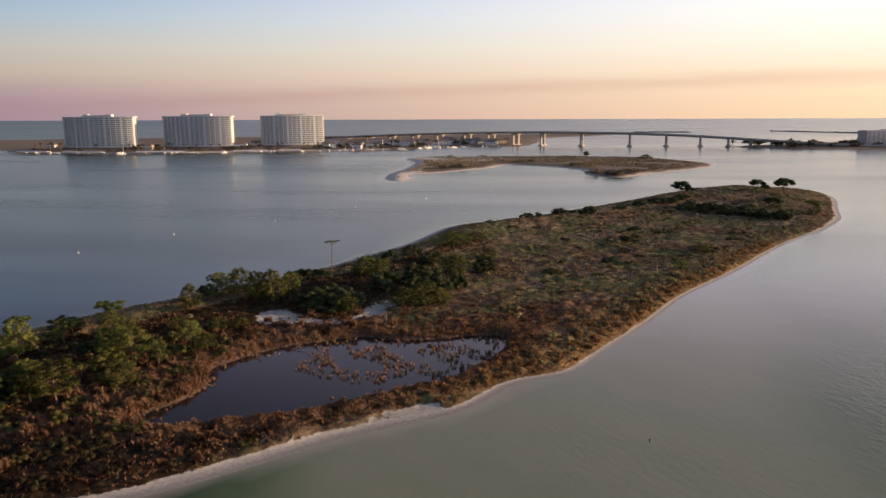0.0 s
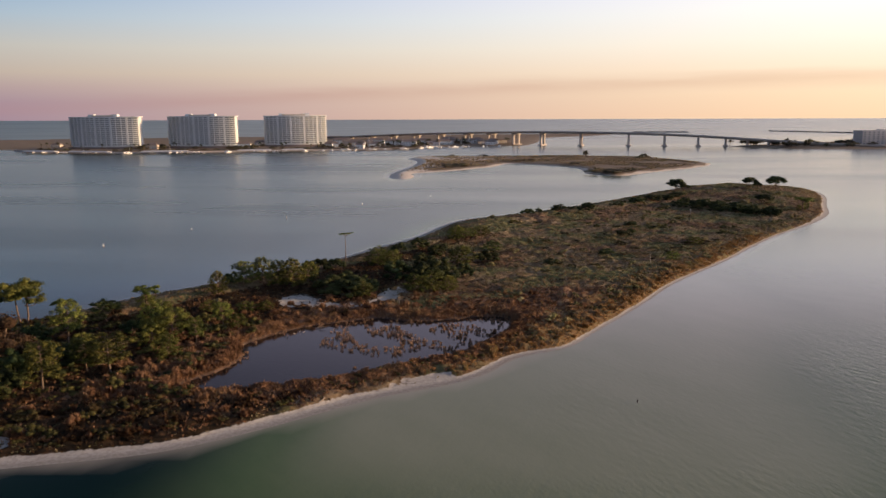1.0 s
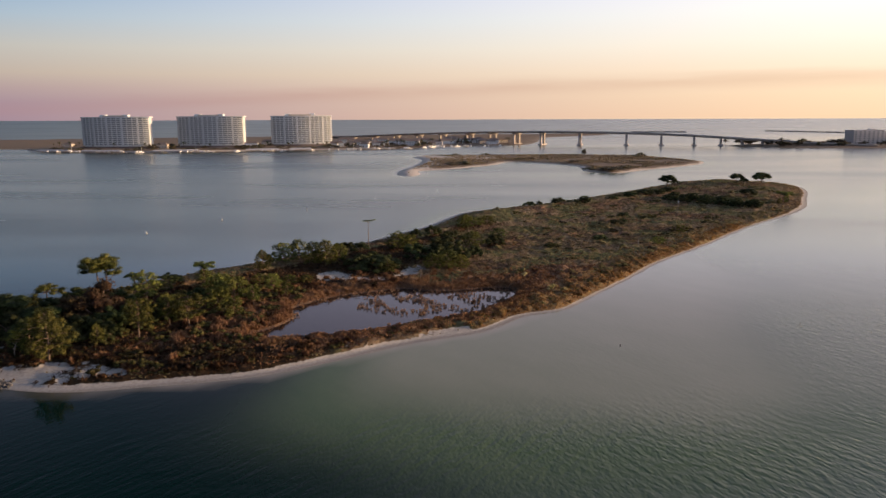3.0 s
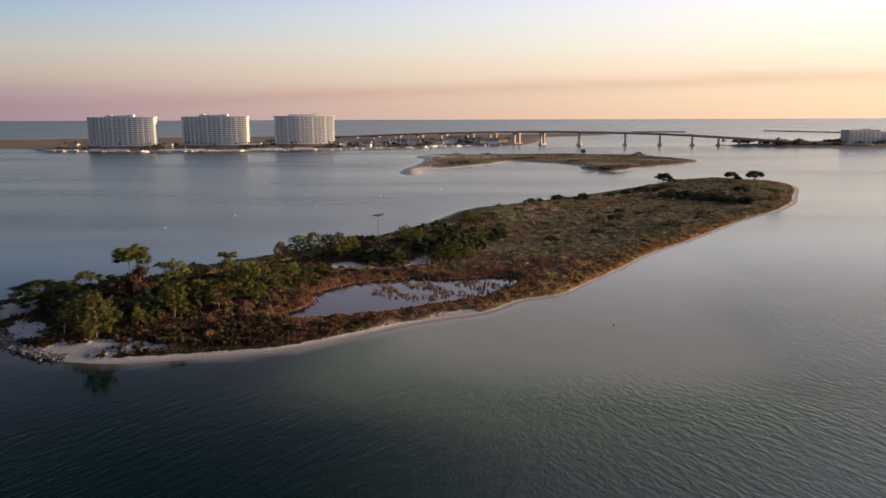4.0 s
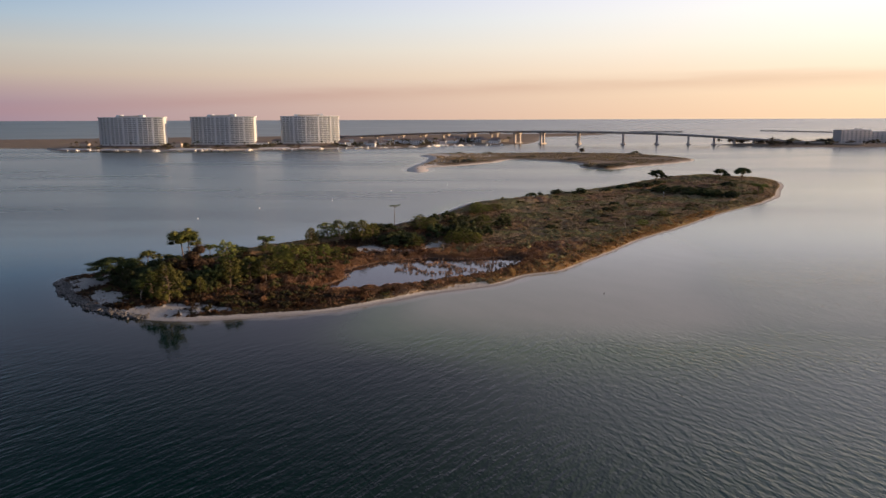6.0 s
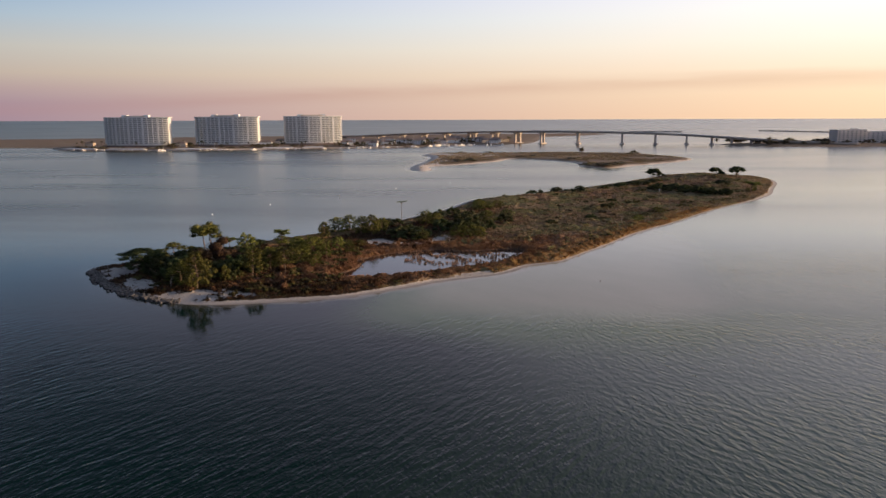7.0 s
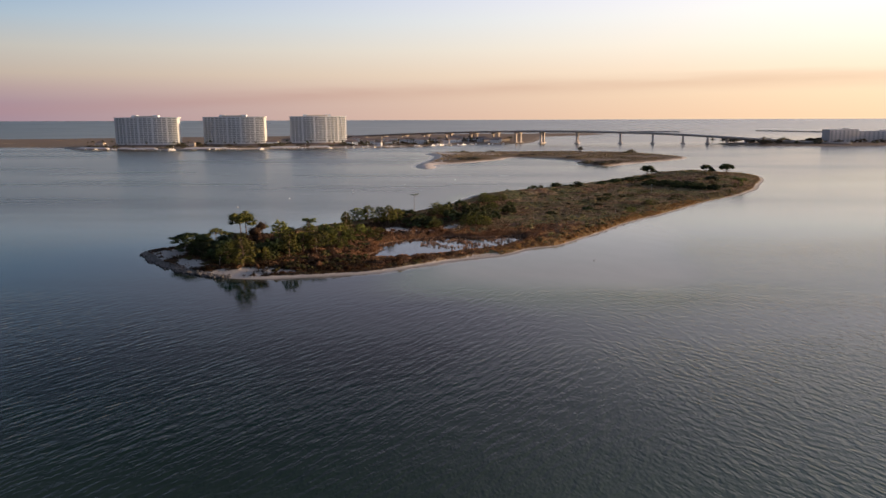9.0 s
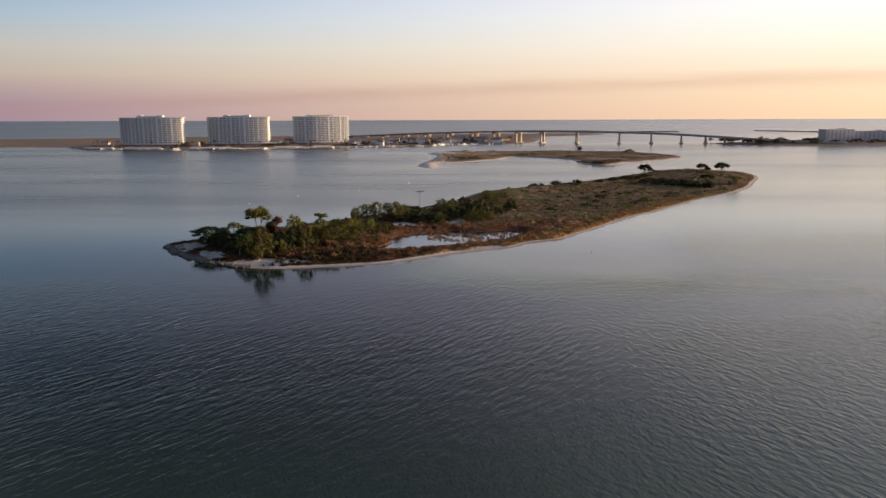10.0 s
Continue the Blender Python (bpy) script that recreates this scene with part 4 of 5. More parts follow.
plant_some("shrub", 360, (0, 175), (110, 410), (1.6, 4.0), (0.40, 0.65), (3, 99), 3, 40)
plant_some("shrub", 2000, (10, 150), (100, 300), (1.6, 3.2), (0.5, 0.8), (3.0, 11), 2, 60)
plant_some("gold", 15000, (-12, 110), (84, 245), (0.8, 2.6), (0.45, 0.7), (1.2, 6), 1, 60)
plant_some("darkbush", 2600, (-40, 60), (70, 180), (1.0, 2.6), (0.4, 0.6), (3, 9), 1, 40)
plant_some("shrub", 70, (-110, 0), (66, 200), (1.6, 3.0), (0.45, 0.7), (4, 99), 3, 40)
plant_some("darkbush", 420, (-105, -45), (64, 130), (1.6, 4.2), (0.40, 0.7), (2.5, 99), 1.5, 60)
plant_some("darkbush", 320, (20, 170), (150, 400), (2.0, 5.0), (0.28, 0.45), (8, 99), 3, 60)
plant_some("rust", 480, (-86, 12), (64, 142), (1.3, 4.2), (0.38, 0.6), (3, 99), 0.4, 80)
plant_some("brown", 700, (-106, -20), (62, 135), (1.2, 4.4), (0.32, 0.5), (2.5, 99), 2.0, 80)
plant_some("rust", 420, (-66, -42), (84, 120), (1.5, 3.4), (0.5, 0.7), (4, 99), 0.3, 40, 16)
plant_some("rust", 2600, (-62, 44), (82, 172), (0.8, 3.0), (0.40, 0.62), (8, 99), 0.5, 40, 22)
for _k, _n, _m, _l in (("shrub", "shrub_thicket", "shrub", "scattered olive shrubs over the dunes"), ("darkbush", "dark_thicket", "olive", "scattered dark green low shrubs"),
                       ("rust", "rust_clumps", "marsh", "crowded rust-brown clumps of marsh grass"), ("brown", "brown_clumps", "heath", "dark brown clumps of heath grass"), ("gold", "gold_clumps", "edge", "golden clumps of tall grass behind the beach")):
    tagged(new(_n, mesh_of(_n, *joined(SHRUBS[_k]), _m)), _l, "grass" if "clumps" in _n else "shrubs", kind="stuff")


def lone_pine(x, y, h):
    """Very thin tall pine with a small flat cap of needles."""
    rng = np.random.default_rng(5)
    ob = thing("umbrella_pine", "tall thin bare-stemmed pine with a small flat cap", "tree", pose(x, y, spot_height(x, y)), "island trees")
    wood = [tube([(0, 0, -0.3), (0.1, 0, h * 0.5), (0.05, 0, h * 0.95)], [0.16, 0.11, 0.06])]
    leaf = []
    for k in range(9):
        a = k * 2.4
        rr = 1.9 * math.sqrt((k + 0.5) / 9)
        e = np.array([rr * math.cos(a) * 1.15, rr * math.sin(a), h * 0.97 + rng.uniform(-0.15, 0.15) + 0.12 * rr * math.cos(a)])
        wood.append(limb((0.05, 0, h * 0.90), e, 0.04, 0.015, rng))
        leaf.append(puff(e, 0.62, 60, 0.17, rng, 0.35, 0.6))
    child("trunk", mesh_of("thin_trunk", *joined(wood), "bark", True), ob)
    child("crown", mesh_of("flat_crown", *joined(leaf), "pine"), ob)


lone_pine(-37.4, 192.4, 9.0)


def dead_tree(x, y, h, seed):
    rng = np.random.default_rng(seed)
    ob = thing("dead_tree", "bleached leafless snag standing in the marsh", "tree", pose(x, y, spot_height(x, y)), "dead snags")
    pieces = [limb((0, 0, -0.2), (rng.normal() * 0.2, rng.normal() * 0.2, h), 0.13, 0.04, rng, 0.1)]
    child("trunk", mesh_of("snag_trunk", *joined(pieces), "dead", True), ob)
    for k in range(6):
        z = h * rng.uniform(0.4, 0.95)
        a = rng.uniform(0, 6.28)
        l = rng.uniform(0.3, 0.9) * h * 0.35
        child("branch", mesh_of("snag_branch", *limb((0, 0, z), (l * math.cos(a), l * math.sin(a), z + l * 0.6), 0.05, 0.015, rng), "dead", True), ob)


dead_tree(-17.5, 139.5, 3.4, 3)
dead_tree(-24.0, 137.6, 2.4, 4)
dead_tree(53.6, 189.6, 3.4, 5)
dead_tree(-90, 76, 2.8, 6)
for _x, _y, _a in ((-37, 122, 30), (-33, 125, -20), (-29, 84, 70), (-26, 84.5, 100)):
    _rng = np.random.default_rng(int(abs(_x)))
    thing("driftwood", "bleached fallen branch lying at the pond edge", "driftwood", pose(_x, _y, max(0.10, spot_height(_x, _y) + 0.05), 0, 0, _a),
          me=mesh_of("driftwood", *joined([limb((-1.3, 0, 0.05), (1.3, 0, 0.25), 0.10, 0.04, _rng), limb((0.1, 0, 0.15), (0.7, 0.6, 0.55), 0.05, 0.02, _rng)]), "dead", True))


def blades(pts, z, count, height, spread, width, rng, clump=0.25):
    """Tufts of bent grass: count blades at each point, one triangle pair each."""
    n = len(pts)
    a = rng.uniform(0, 2 * np.pi, (n, count))
    hh = height * rng.uniform(0.6, 1.25, (n, 1)) * rng.uniform(0.55, 1.0, (n, count))
    sp = spread * rng.uniform(0.2, 1.0, (n, count)) * rng.uniform(0.7, 1.3, (n, 1))
    ox, oy = np.cos(a), np.sin(a)
    root = np.stack([pts[:, :1] + ox * sp * clump, pts[:, 1:] + oy * sp * clump, np.repeat(z[:, None], count, 1) - 0.05], -1)
    tip = np.stack([pts[:, :1] + ox * sp, pts[:, 1:] + oy * sp, z[:, None] + hh], -1)
    mid = root * 0.45 + tip * 0.55 + np.stack([ox * 0, oy * 0, hh * 0.16], -1)
    w = width * rng.uniform(0.7, 1.3, (n, count, 1))
    b = rng.uniform(0, 2 * np.pi, (n, count))
    sd = np.stack([np.cos(b), np.sin(b), b * 0], -1) * w
    v = np.stack([root, mid + sd, tip, mid - sd], 2).reshape(-1, 3)
    k = np.arange(n * count) * 4
    return v, np.stack([k, k + 1, k + 2, k + 3], -1)


def scatter(n, lo, hi, rng):
    return np.c_[rng.uniform(lo[0], hi[0], n), rng.uniform(lo[1], hi[1], n)]


def build_grass():
    rng = np.random.default_rng(21)
    lo, hi = NEAR.min(0), NEAR.max(0)
    q = scatter(270000, lo, hi, rng)
    d = inside_distance(q, NEAR)
    ok = (d > 0.6) & ((q[:, 1] < 240) | (rng.uniform(0, 1, len(q)) < 0.55))
    q, d = q[ok], d[ok]
    p = inside_distance(q, POND)
    sand, marsh, fringe, heath = growth(q, d, p)
    hum, tone = hummocks(q)
    grown = (1 - step(0.25, 0.7, sand)) * (1 - step(-0.7, 0.1, p)) * step(0.4, 2.0, d)
    z = near_height(q, d, p) + hum * grown * (0.6 + 0.4 * np.maximum(marsh, fringe)) - 0.04
    u = rng.uniform(0, 1, len(q))
    ok = (p < -0.3) & (rng.uniform(0, 1, len(q)) < np.where(sand > 0.5, 0.04, 0.35 + 0.65 * np.clip(hum / 0.4, 0, 1)))
    e = ok & (u < fringe)
    m = ok & ~e & (rng.uniform(0, 1, len(q)) < marsh)
    g = ok & ~e & ~m
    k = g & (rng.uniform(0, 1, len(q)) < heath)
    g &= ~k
    olive = g & (ripple(q, 14, 8) + 0.4 * ripple(q, 5, 2) > 0.15)
    g &= ~olive
    for sel, name, mat, cnt, hgt, spr, wid, label in (
            (e, "shore_grass", "edge", 6, 0.50, 0.34, 0.055, "golden grass fringe along the beach"),
            (m, "marsh_grass", "marsh", 7, 0.52, 0.40, 0.05, "rust-brown marsh grass in dense hummocks"),
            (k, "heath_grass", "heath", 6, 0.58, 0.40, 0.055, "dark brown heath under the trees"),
            (olive, "scrub_grass", "shrub", 6, 0.34, 0.34, 0.055, "low olive growth among the dune grass"),
            (g, "dune_grass", "dune", 6, 0.32, 0.34, 0.05, "dry tan grass over the dunes")):
        v, f = blades(q[sel], z[sel], cnt, hgt, spr, wid, rng)
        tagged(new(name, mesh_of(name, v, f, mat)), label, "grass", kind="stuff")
    # taller tufts that crowd the pond's bank
    q = scatter(60000, POND.min(0) - 8, POND.max(0) + 8, rng)
    p = inside_distance(q, POND)
    q = q[(p < 0.15) & (inside_distance(q, NEAR) > 2.5) & (rng.uniform(0, 1, len(q)) < np.exp(np.minimum(p, 0) / 3.2)) & (ripple(q, 2.2, 6) + rng.normal(size=len(q)) * 0.3 > -0.8)]
    lift = hummocks(q)[0] * (1 - step(-0.7, 0.1, inside_distance(q, POND)))
    v, f = blades(q, np.maximum(near_height(q) + 0.8 * lift, 0.03), 8, 0.60, 0.50, 0.055, rng)
    tagged(new("bank_grass", mesh_of("bank_grass", v, f, "marsh")), "tall rust-brown grass crowding the pond bank", "grass", kind="stuff")
    # tussocks that stand in the pond
    q = scatter(8200, POND.min(0), POND.max(0), rng)
    p = inside_distance(q, POND)
    east = step(-34, -24, q[:, 0] + 0.3 * (120 - q[:, 1])) * step(104, 113, q[:, 1] + 0.35 * (q[:, 0] + 20))
    rim = np.exp(-np.clip(p, 0, 99) / 0.8)
    ok = (p > -0.2) & (rng.uniform(0, 1, len(q)) < np.maximum(0.26 * east * (ripple(q, 3.3, 2) > -0.1), 0.5 * rim))
    q = np.repeat(q[ok], 2, 0) + rng.normal(size=(2 * ok.sum(), 2)) * 0.30
    v, f = blades(q, np.full(len(q), 0.05), 12, 0.58, 0.34, 0.05, rng)
    tagged(new("pond_tussocks", mesh_of("pond_tussocks", v, f, "sedge")), "pale tan grass tussocks standing in the pond", "grass", kind="stuff")


build_grass()


def build_far_scrub(name, ring, n, h, w, inset, label, mat="farscrub"):
    rng = np.random.default_rng(len(name))
    q = scatter(n, ring.min(0), ring.max(0), rng)
    d = inside_distance(q, ring)
    q = q[(d > inset) & (ripple(q, 22, 1) + 0.5 * ripple(q, 7, 3) > -0.35 + 0 * d)]
    v, f = blades(q, np.full(len(q), 1.2), 6, h, w, w * 0.3, rng)
    tagged(new(name, mesh_of(name, v, f, mat)), label, "scrub", kind="stuff")


build_far_scrub("spit_scrub", SPIT, 13000, 0.9, 1.3, 9, "low brown and olive scrub on the sand spit")
for _x, _y, _w, _h in ((138, 775, 9, 8), (190, 730, 12, 6), (184, 722, 8, 4), (110, 535, 22, 3.4), (122, 540, 24, 3.6), (134, 552, 18, 3.0), (104, 545, 14, 2.6),
                       (-10, 610, 18, 3.2), (4, 620, 18, 3.4), (60, 690, 14, 2.6), (100, 640, 16, 2.8), (72, 700, 12, 2.4), (30, 780, 12, 3), (-5, 790, 10, 3)):
    plant("farbush", _x, _y, _w, _h * 1.2, 1.2)

# ------------------------------------------------------------------ rock revetment at the west tip


def rock_mesh(seed):
    rng = np.random.default_rng(seed)
    bm = bmesh.new()
    bmesh.ops.create_icosphere(bm, subdivisions=1, radius=0.5)
    s = rng.uniform(0.7, 1.2, 3) * (1.1, 0.9, 0.7)
    for v in bm.verts:
        v.co = Vector(v.co * rng.uniform(0.78, 1.18)) * 1.0
        v.co = Vector((v.co.x * s[0], v.co.y * s[1], v.co.z * s[2]))
    me = bpy.data.meshes.new("rock")
    bm.to_mesh(me)
    bm.free()
    me.materials.append(M["rock"])
    return me


def build_revetment():
    rng = np.random.default_rng(9)
    ob = thing("rock_revetment", "line of grey boulders guarding the island's sandy tip", "rocks")
    kinds = [rock_mesh(s) for s in range(8)]
    line = np.array([(-104, 118), (-111, 114.5), (-117.5, 110), (-122, 105.5), (-122, 100.5), (-118, 93.5), (-112, 85), (-106, 78), (-100.5, 72.8), (-95, 68.6), (-89, 65), (-84, 62.8)])
    seg = np.r_[0, np.cumsum(np.hypot(*np.diff(line, axis=0).T))]
    for k in range(290):
        s = rng.uniform(0, seg[-1])
        x, y = np.interp(s, seg, line[:, 0]), np.interp(s, seg, line[:, 1])
        x, y = x + rng.normal() * 0.9, y + rng.normal() * 0.9
        r = rng.uniform(0.5, 1.05)
        z = rng.uniform(0.0, 0.45)
        child("rock", kinds[k % 8], ob, pose(x, y, z, *rng.uniform(-25, 25, 2), rng.uniform(0, 360)) @ Matrix.Scale(r * 1.25, 4))
    vs, fs, n = [], [], 0
    for k in range(1500):
        s = rng.uniform(0, seg[-1])
        x, y = np.interp(s, seg, line[:, 0]) + rng.normal() * 1.0, np.interp(s, seg, line[:, 1]) + rng.normal() * 1.0
        src = kinds[int(rng.integers(8))]
        co = np.array([v.co for v in src.vertices])
        a = rng.uniform(0, 6.28)
        turn = np.array([[math.cos(a), math.sin(a), 0], [-math.sin(a), math.cos(a), 0], [0, 0, 1]])
        vs.append(co @ turn * rng.uniform(0.4, 0.95) + (x, y, rng.uniform(-0.05, 0.35)))
        fs.append(np.array([list(p.vertices) for p in src.polygons]) + n)
        n += len(co)
    tagged(child("rubble", mesh_of("rubble", np.concatenate(vs), np.concatenate(fs), "rock"), ob), "smaller broken grey stone", kind="stuff")


build_revetment()

# ------------------------------------------------------------------ towers


def strip(path, width, z0, z1, off=0.0):
    """A bar that follows the deck line: width across, from z0 to z1 relative to it."""
    d = np.gradient(path[:, :2], axis=0)
    d /= np.linalg.norm(d, axis=1)[:, None]
    nrm = np.c_[-d[:, 1], d[:, 0]]
    c = path[:, :2] + nrm * off
    L, Rr = c + nrm * width / 2, c - nrm * width / 2
    z = path[:, 2]
    rows = np.stack([np.c_[L, z + z0], np.c_[Rr, z + z0], np.c_[Rr, z + z1], np.c_[L, z + z1]], 1)
    n = len(path)
    i, j = np.meshgrid(np.arange(n - 1), np.arange(4), indexing="ij")
    k = (j + 1) % 4
    f = np.stack([i * 4 + j, i * 4 + k, (i + 1) * 4 + k, (i + 1) * 4 + j], -1).reshape(-1, 4)
    f = np.concatenate([f, [[3, 2, 1, 0], [4 * n - 4, 4 * n - 3, 4 * n - 2, 4 * n - 1]]])
    return rows.reshape(-1, 3), f


def slab_ring(half, depth, arc, over=0.0, n=14):
    """Plan of a shallow curved block: front bowed out, ends square. Front faces -y."""
    R = half / math.sin(radians(arc))
    a = np.linspace(-radians(arc), radians(arc), n + 1)
    fr = np.c_[(R + over) * np.sin(a), -((R + over) * np.cos(a)) + R * math.cos(radians(arc))]
    fr[:, 0] *= (half + over) / half
    back = np.array([(half + over, depth), (-half - over, depth)])
    return np.concatenate([fr, back]), a, R


def prism(ring, z0, z1):
    n = len(ring)
    bm = bmesh.new()
    lo = [bm.verts.new((x, y, z0)) for x, y in ring]
    hi = [bm.verts.new((x, y, z1)) for x, y in ring]
    bm.faces.new(lo[::-1])
    bm.faces.new(hi)
    for i in range(n):
        bm.faces.new((lo[i], lo[(i + 1) % n], hi[(i + 1) % n], hi[i]))
    bmesh.ops.recalc_face_normals(bm, faces=bm.faces[:])
    return bm


def build_tower(x, y, turn, half=50.0, floors=14, arc=24.0, bays=14):
    T = thing("condo_tower", "tall cream condominium tower with curved rows of balconies", "tower", pose(x, y, 2.0, 0, 0, turn), "waterfront towers")
    fh, base = 2.86, 4.2
    top = base + floors * fh
    ring, a, R = slab_ring(half, 10.0, arc, 0.0, bays)
    cy = R * math.cos(radians(arc))
    part("wall", prism(ring, -1.5, top), "stucco", T)
    # Dark roof colour on the podium paints the shade under the first floor.
    part("podium", prism(slab_ring(half + 2, 14.0, arc, 3.0, bays)[0], -1.5, 2.6), "roof", T, "open parking podium, coloured dark for ground-floor shade")
    slab = None
    for k in range(floors + 1):
        z = base + k * fh
        if slab is None:
            slab = part("balcony_slab", prism(slab_ring(half, 10.4, arc, 1.7, bays)[0], 0.0, 0.32), "stucco", T, m=pose(0, 0, z))
        else:
            child("balcony_slab", slab.data, T, pose(0, 0, z))
    rail = pane = None
    for k in range(bays + 1):
        w = 0.6 if k % 3 else 2.6
        p = pose((R + 0.7) * math.sin(a[k]), -(R + 0.7) * math.cos(a[k]) + cy, 0, 0, 0, math.degrees(a[k]))
        part("fin_wall", box_bm(w, 1.7, top - base + 0.4, (0, 0, base)), "stucco", T, m=p)
    for k in range(bays):
        am = (a[k] + a[k + 1]) / 2
        wide = 2 * R * math.sin((a[1] - a[0]) / 2)
        for f in range(floors):
            p = pose((R - 0.04) * math.sin(am) * math.cos((a[1] - a[0]) / 2), -(R * math.cos((a[1] - a[0]) / 2) + 0.06) * math.cos(am) + cy, base + f * fh, 0, 0, math.degrees(am))
            if pane is None:
                pane = part("window_pane", box_bm(wide * 0.86, 0.10, 2.2, (0, 0, 0.35)), "glass", T, "dark tinted glass", m=p)
            else:
                child("window_pane", pane.data, T, p, "dark tinted glass")
    for f in range(floors):
        if rail is None:
            curve = slab_ring(half, 10.4, arc, 1.6, bays)[0][:-2]
            rail = child("balcony_rail", mesh_of("balcony_rail", *strip(np.c_[curve, curve[:, 0] * 0], 0.12, 0.3, 1.3), "stucco"), T, pose(0, 0, base + f * fh))
        else:
            child("balcony_rail", rail.data, T, pose(0, 0, base + f * fh))
    part("parapet", prism(slab_ring(half, 10.4, arc, 1.85, bays)[0], top + 0.324, top + 1.7), "stucco", T, "bright projecting roof ledge")
    part("roof_house", box_bm(34, 8, 2.6, (-2, 3, top + 1.2), 0.2), "stucco_tan", T)
    part("lift_house", box_bm(9, 7, 3.6, (16, 3, top + 1.2), 0.2), "stucco", T)
    part("lift_house", box_bm(9, 7, 3.6, (-20, 3, top + 1.2), 0.2), "stucco", T)
    for dx in (-17, 15, 19):
        bm = bmesh.new()
        bmesh.ops.create_uvsphere(bm, u_segments=12, v_segments=8, radius=1.1)
        part("roof_dome", bm, "white", T, "round white antenna dome", m=pose(dx, 1.5, top + 2.2), smooth=True)


build_tower(-508.5, 1046, -7, 52.0)
build_tower(-372, 1060, -6)
build_tower(-242, 1093, 10, 44.0)

# ------------------------------------------------------------------ bridge
DECK = np.array([(-300, 1560, 3.4), (-236, 1500, 5.3), (-170, 1430, 9.0), (-110, 1370, 12.4), (-45, 1300, 15.5), (21, 1230, 18.0), (58, 1178, 19.4), (94, 1138, 20.3), (131, 1112, 20.7),
                 (186, 1092, 20.3), (253, 1072, 18.9), (302, 1060, 17.2), (346, 1050, 15.0), (380, 1038, 12.7), (415, 1022, 10.2), (445, 1004, 8.0), (500, 975, 4.6), (560, 950, 2.8)], float)


def build_bridge():
    s = np.r_[0, np.cumsum(np.hypot(*np.diff(DECK[:, :2], axis=0).T))]
    u = np.linspace(0, s[-1], 120)
    path = np.c_[np.interp(u, s, DECK[:, 0]), np.interp(u, s, DECK[:, 1]), np.interp(u, s, DECK[:, 2])]
    ker = np.ones(9) / 9
    for c in range(3):
        path[4:-4, c] = np.convolve(path[:, c], ker, "valid")
    B = thing("bridge", "long low-arched concrete road bridge over the pass", "bridge")
    child("deck", mesh_of("deck", *strip(path, 24, -0.35, 0.0), "asphalt"), B)
    for o in (-9, -3, 3, 9):
        child("girder", mesh_of("girder", *strip(path, 1.0, -2.2, -0.354, o), "concrete"), B)
    for o in (-12.1, 12.1):
        child("parapet", mesh_of("parapet", *strip(path, 0.4, -0.6, 1.0, o), "concrete"), B)
    xs = [-215, -165, -118, -72, -27, 20, 57, 93, 131, 186, 252.5, 301.5, 346.5, 381.5, 408, 432]
    for x in xs:
        i = int(np.argmin(np.abs(path[:, 0] - x)))
        y, z = np.interp(x, path[:, 0], path[:, 1]), np.interp(x, path[:, 0], path[:, 2])
        d = path[min(i + 1, 119)] - path[i - 1]
        ang = math.degrees(math.atan2(d[1], d[0]))
        P = thing("pier", "", "", pose(x, y, 0, 0, 0, ang))
        P.parent = B
        tall = z - 2.2 - 1.6
        part("cap_beam", box_bm(2.2, 23, 1.6, (0, 0, tall), 0.1), "concrete", P)
        for o in (-6.5, 6.5):
            part("column", box_bm(2.8, 3.6, tall + 1.5, (0, o, -1.5), 0.15), "concrete", P)
        part("footing", box_bm(7, 23, 3.4, (0, 0, -1.6), 0.2), "concrete", P)


build_bridge()

# ------------------------------------------------------------------ far shore: houses, palms, boats, docks


def palm_mesh(seed):
    """Cabbage palm, 1 high."""
    rng = np.random.default_rng(seed)
    wood = tube([(0, 0, -0.03), (0.02, 0.0, 0.4), (0.0, 0.01, 0.82)], [0.028, 0.022, 0.02], 6)
    vs, fs = [], []
    for k in range(26):
        a, e = k * 2.4, rng.uniform(-0.5, 0.9)
        l = rng.uniform(0.20, 0.30)
        t = np.linspace(0, 1, 4)
        out = np.array([math.cos(a) * math.cos(e), math.sin(a) * math.cos(e), math.sin(e)])
        c = np.array([0, 0.01, 0.83]) + out * l * t[:, None] - np.array([0, 0, 0.16]) * (t ** 2)[:, None]
        s = np.array([-math.sin(a), math.cos(a), 0]) * (np.array([0.01, 0.045, 0.04, 0.006]))[:, None]
        v = np.concatenate([c + s, c - s])
        vs.append(v)
        fs.append(np.array([[i, i + 1, i + 5, i + 4] for i in range(3)]))
    return mesh_of("palm_trunk", *wood, "bark", True), mesh_of("palm_crown", *joined(list(zip(vs, fs))), "palm")


PALMS = [palm_mesh(s) for s in (3, 4, 5)]


def far_palm(x, y, h):
    ob = thing("palm_tree", "tall palm beside the waterfront buildings", "palm", pose(x, y, 2.1, 0, 0, RNG.uniform(0, 360)) @ Matrix.Scale(h, 4), "waterfront palms")
    a, b = PALMS[int(RNG.integers(3))]
    child("trunk", a, ob)
    child("crown", b, ob)


def gable(w, d, h0, h1, over=0.5):
    bm = bmesh.new()
    w, d = w / 2 + over, d / 2 + over
    v = [bm.verts.new(p) for p in ((-w, -d, h0), (w, -d, h0), (w, d, h0), (-w, d, h0), (-w + d * 0.6, 0, h1), (w - d * 0.6, 0, h1))]
    for f in ((0, 1, 5, 4), (1, 2, 5), (2, 3, 4, 5), (3, 0, 4), (3, 2, 1, 0)):
        bm.faces.new([v[i] for i in f])
    return bm


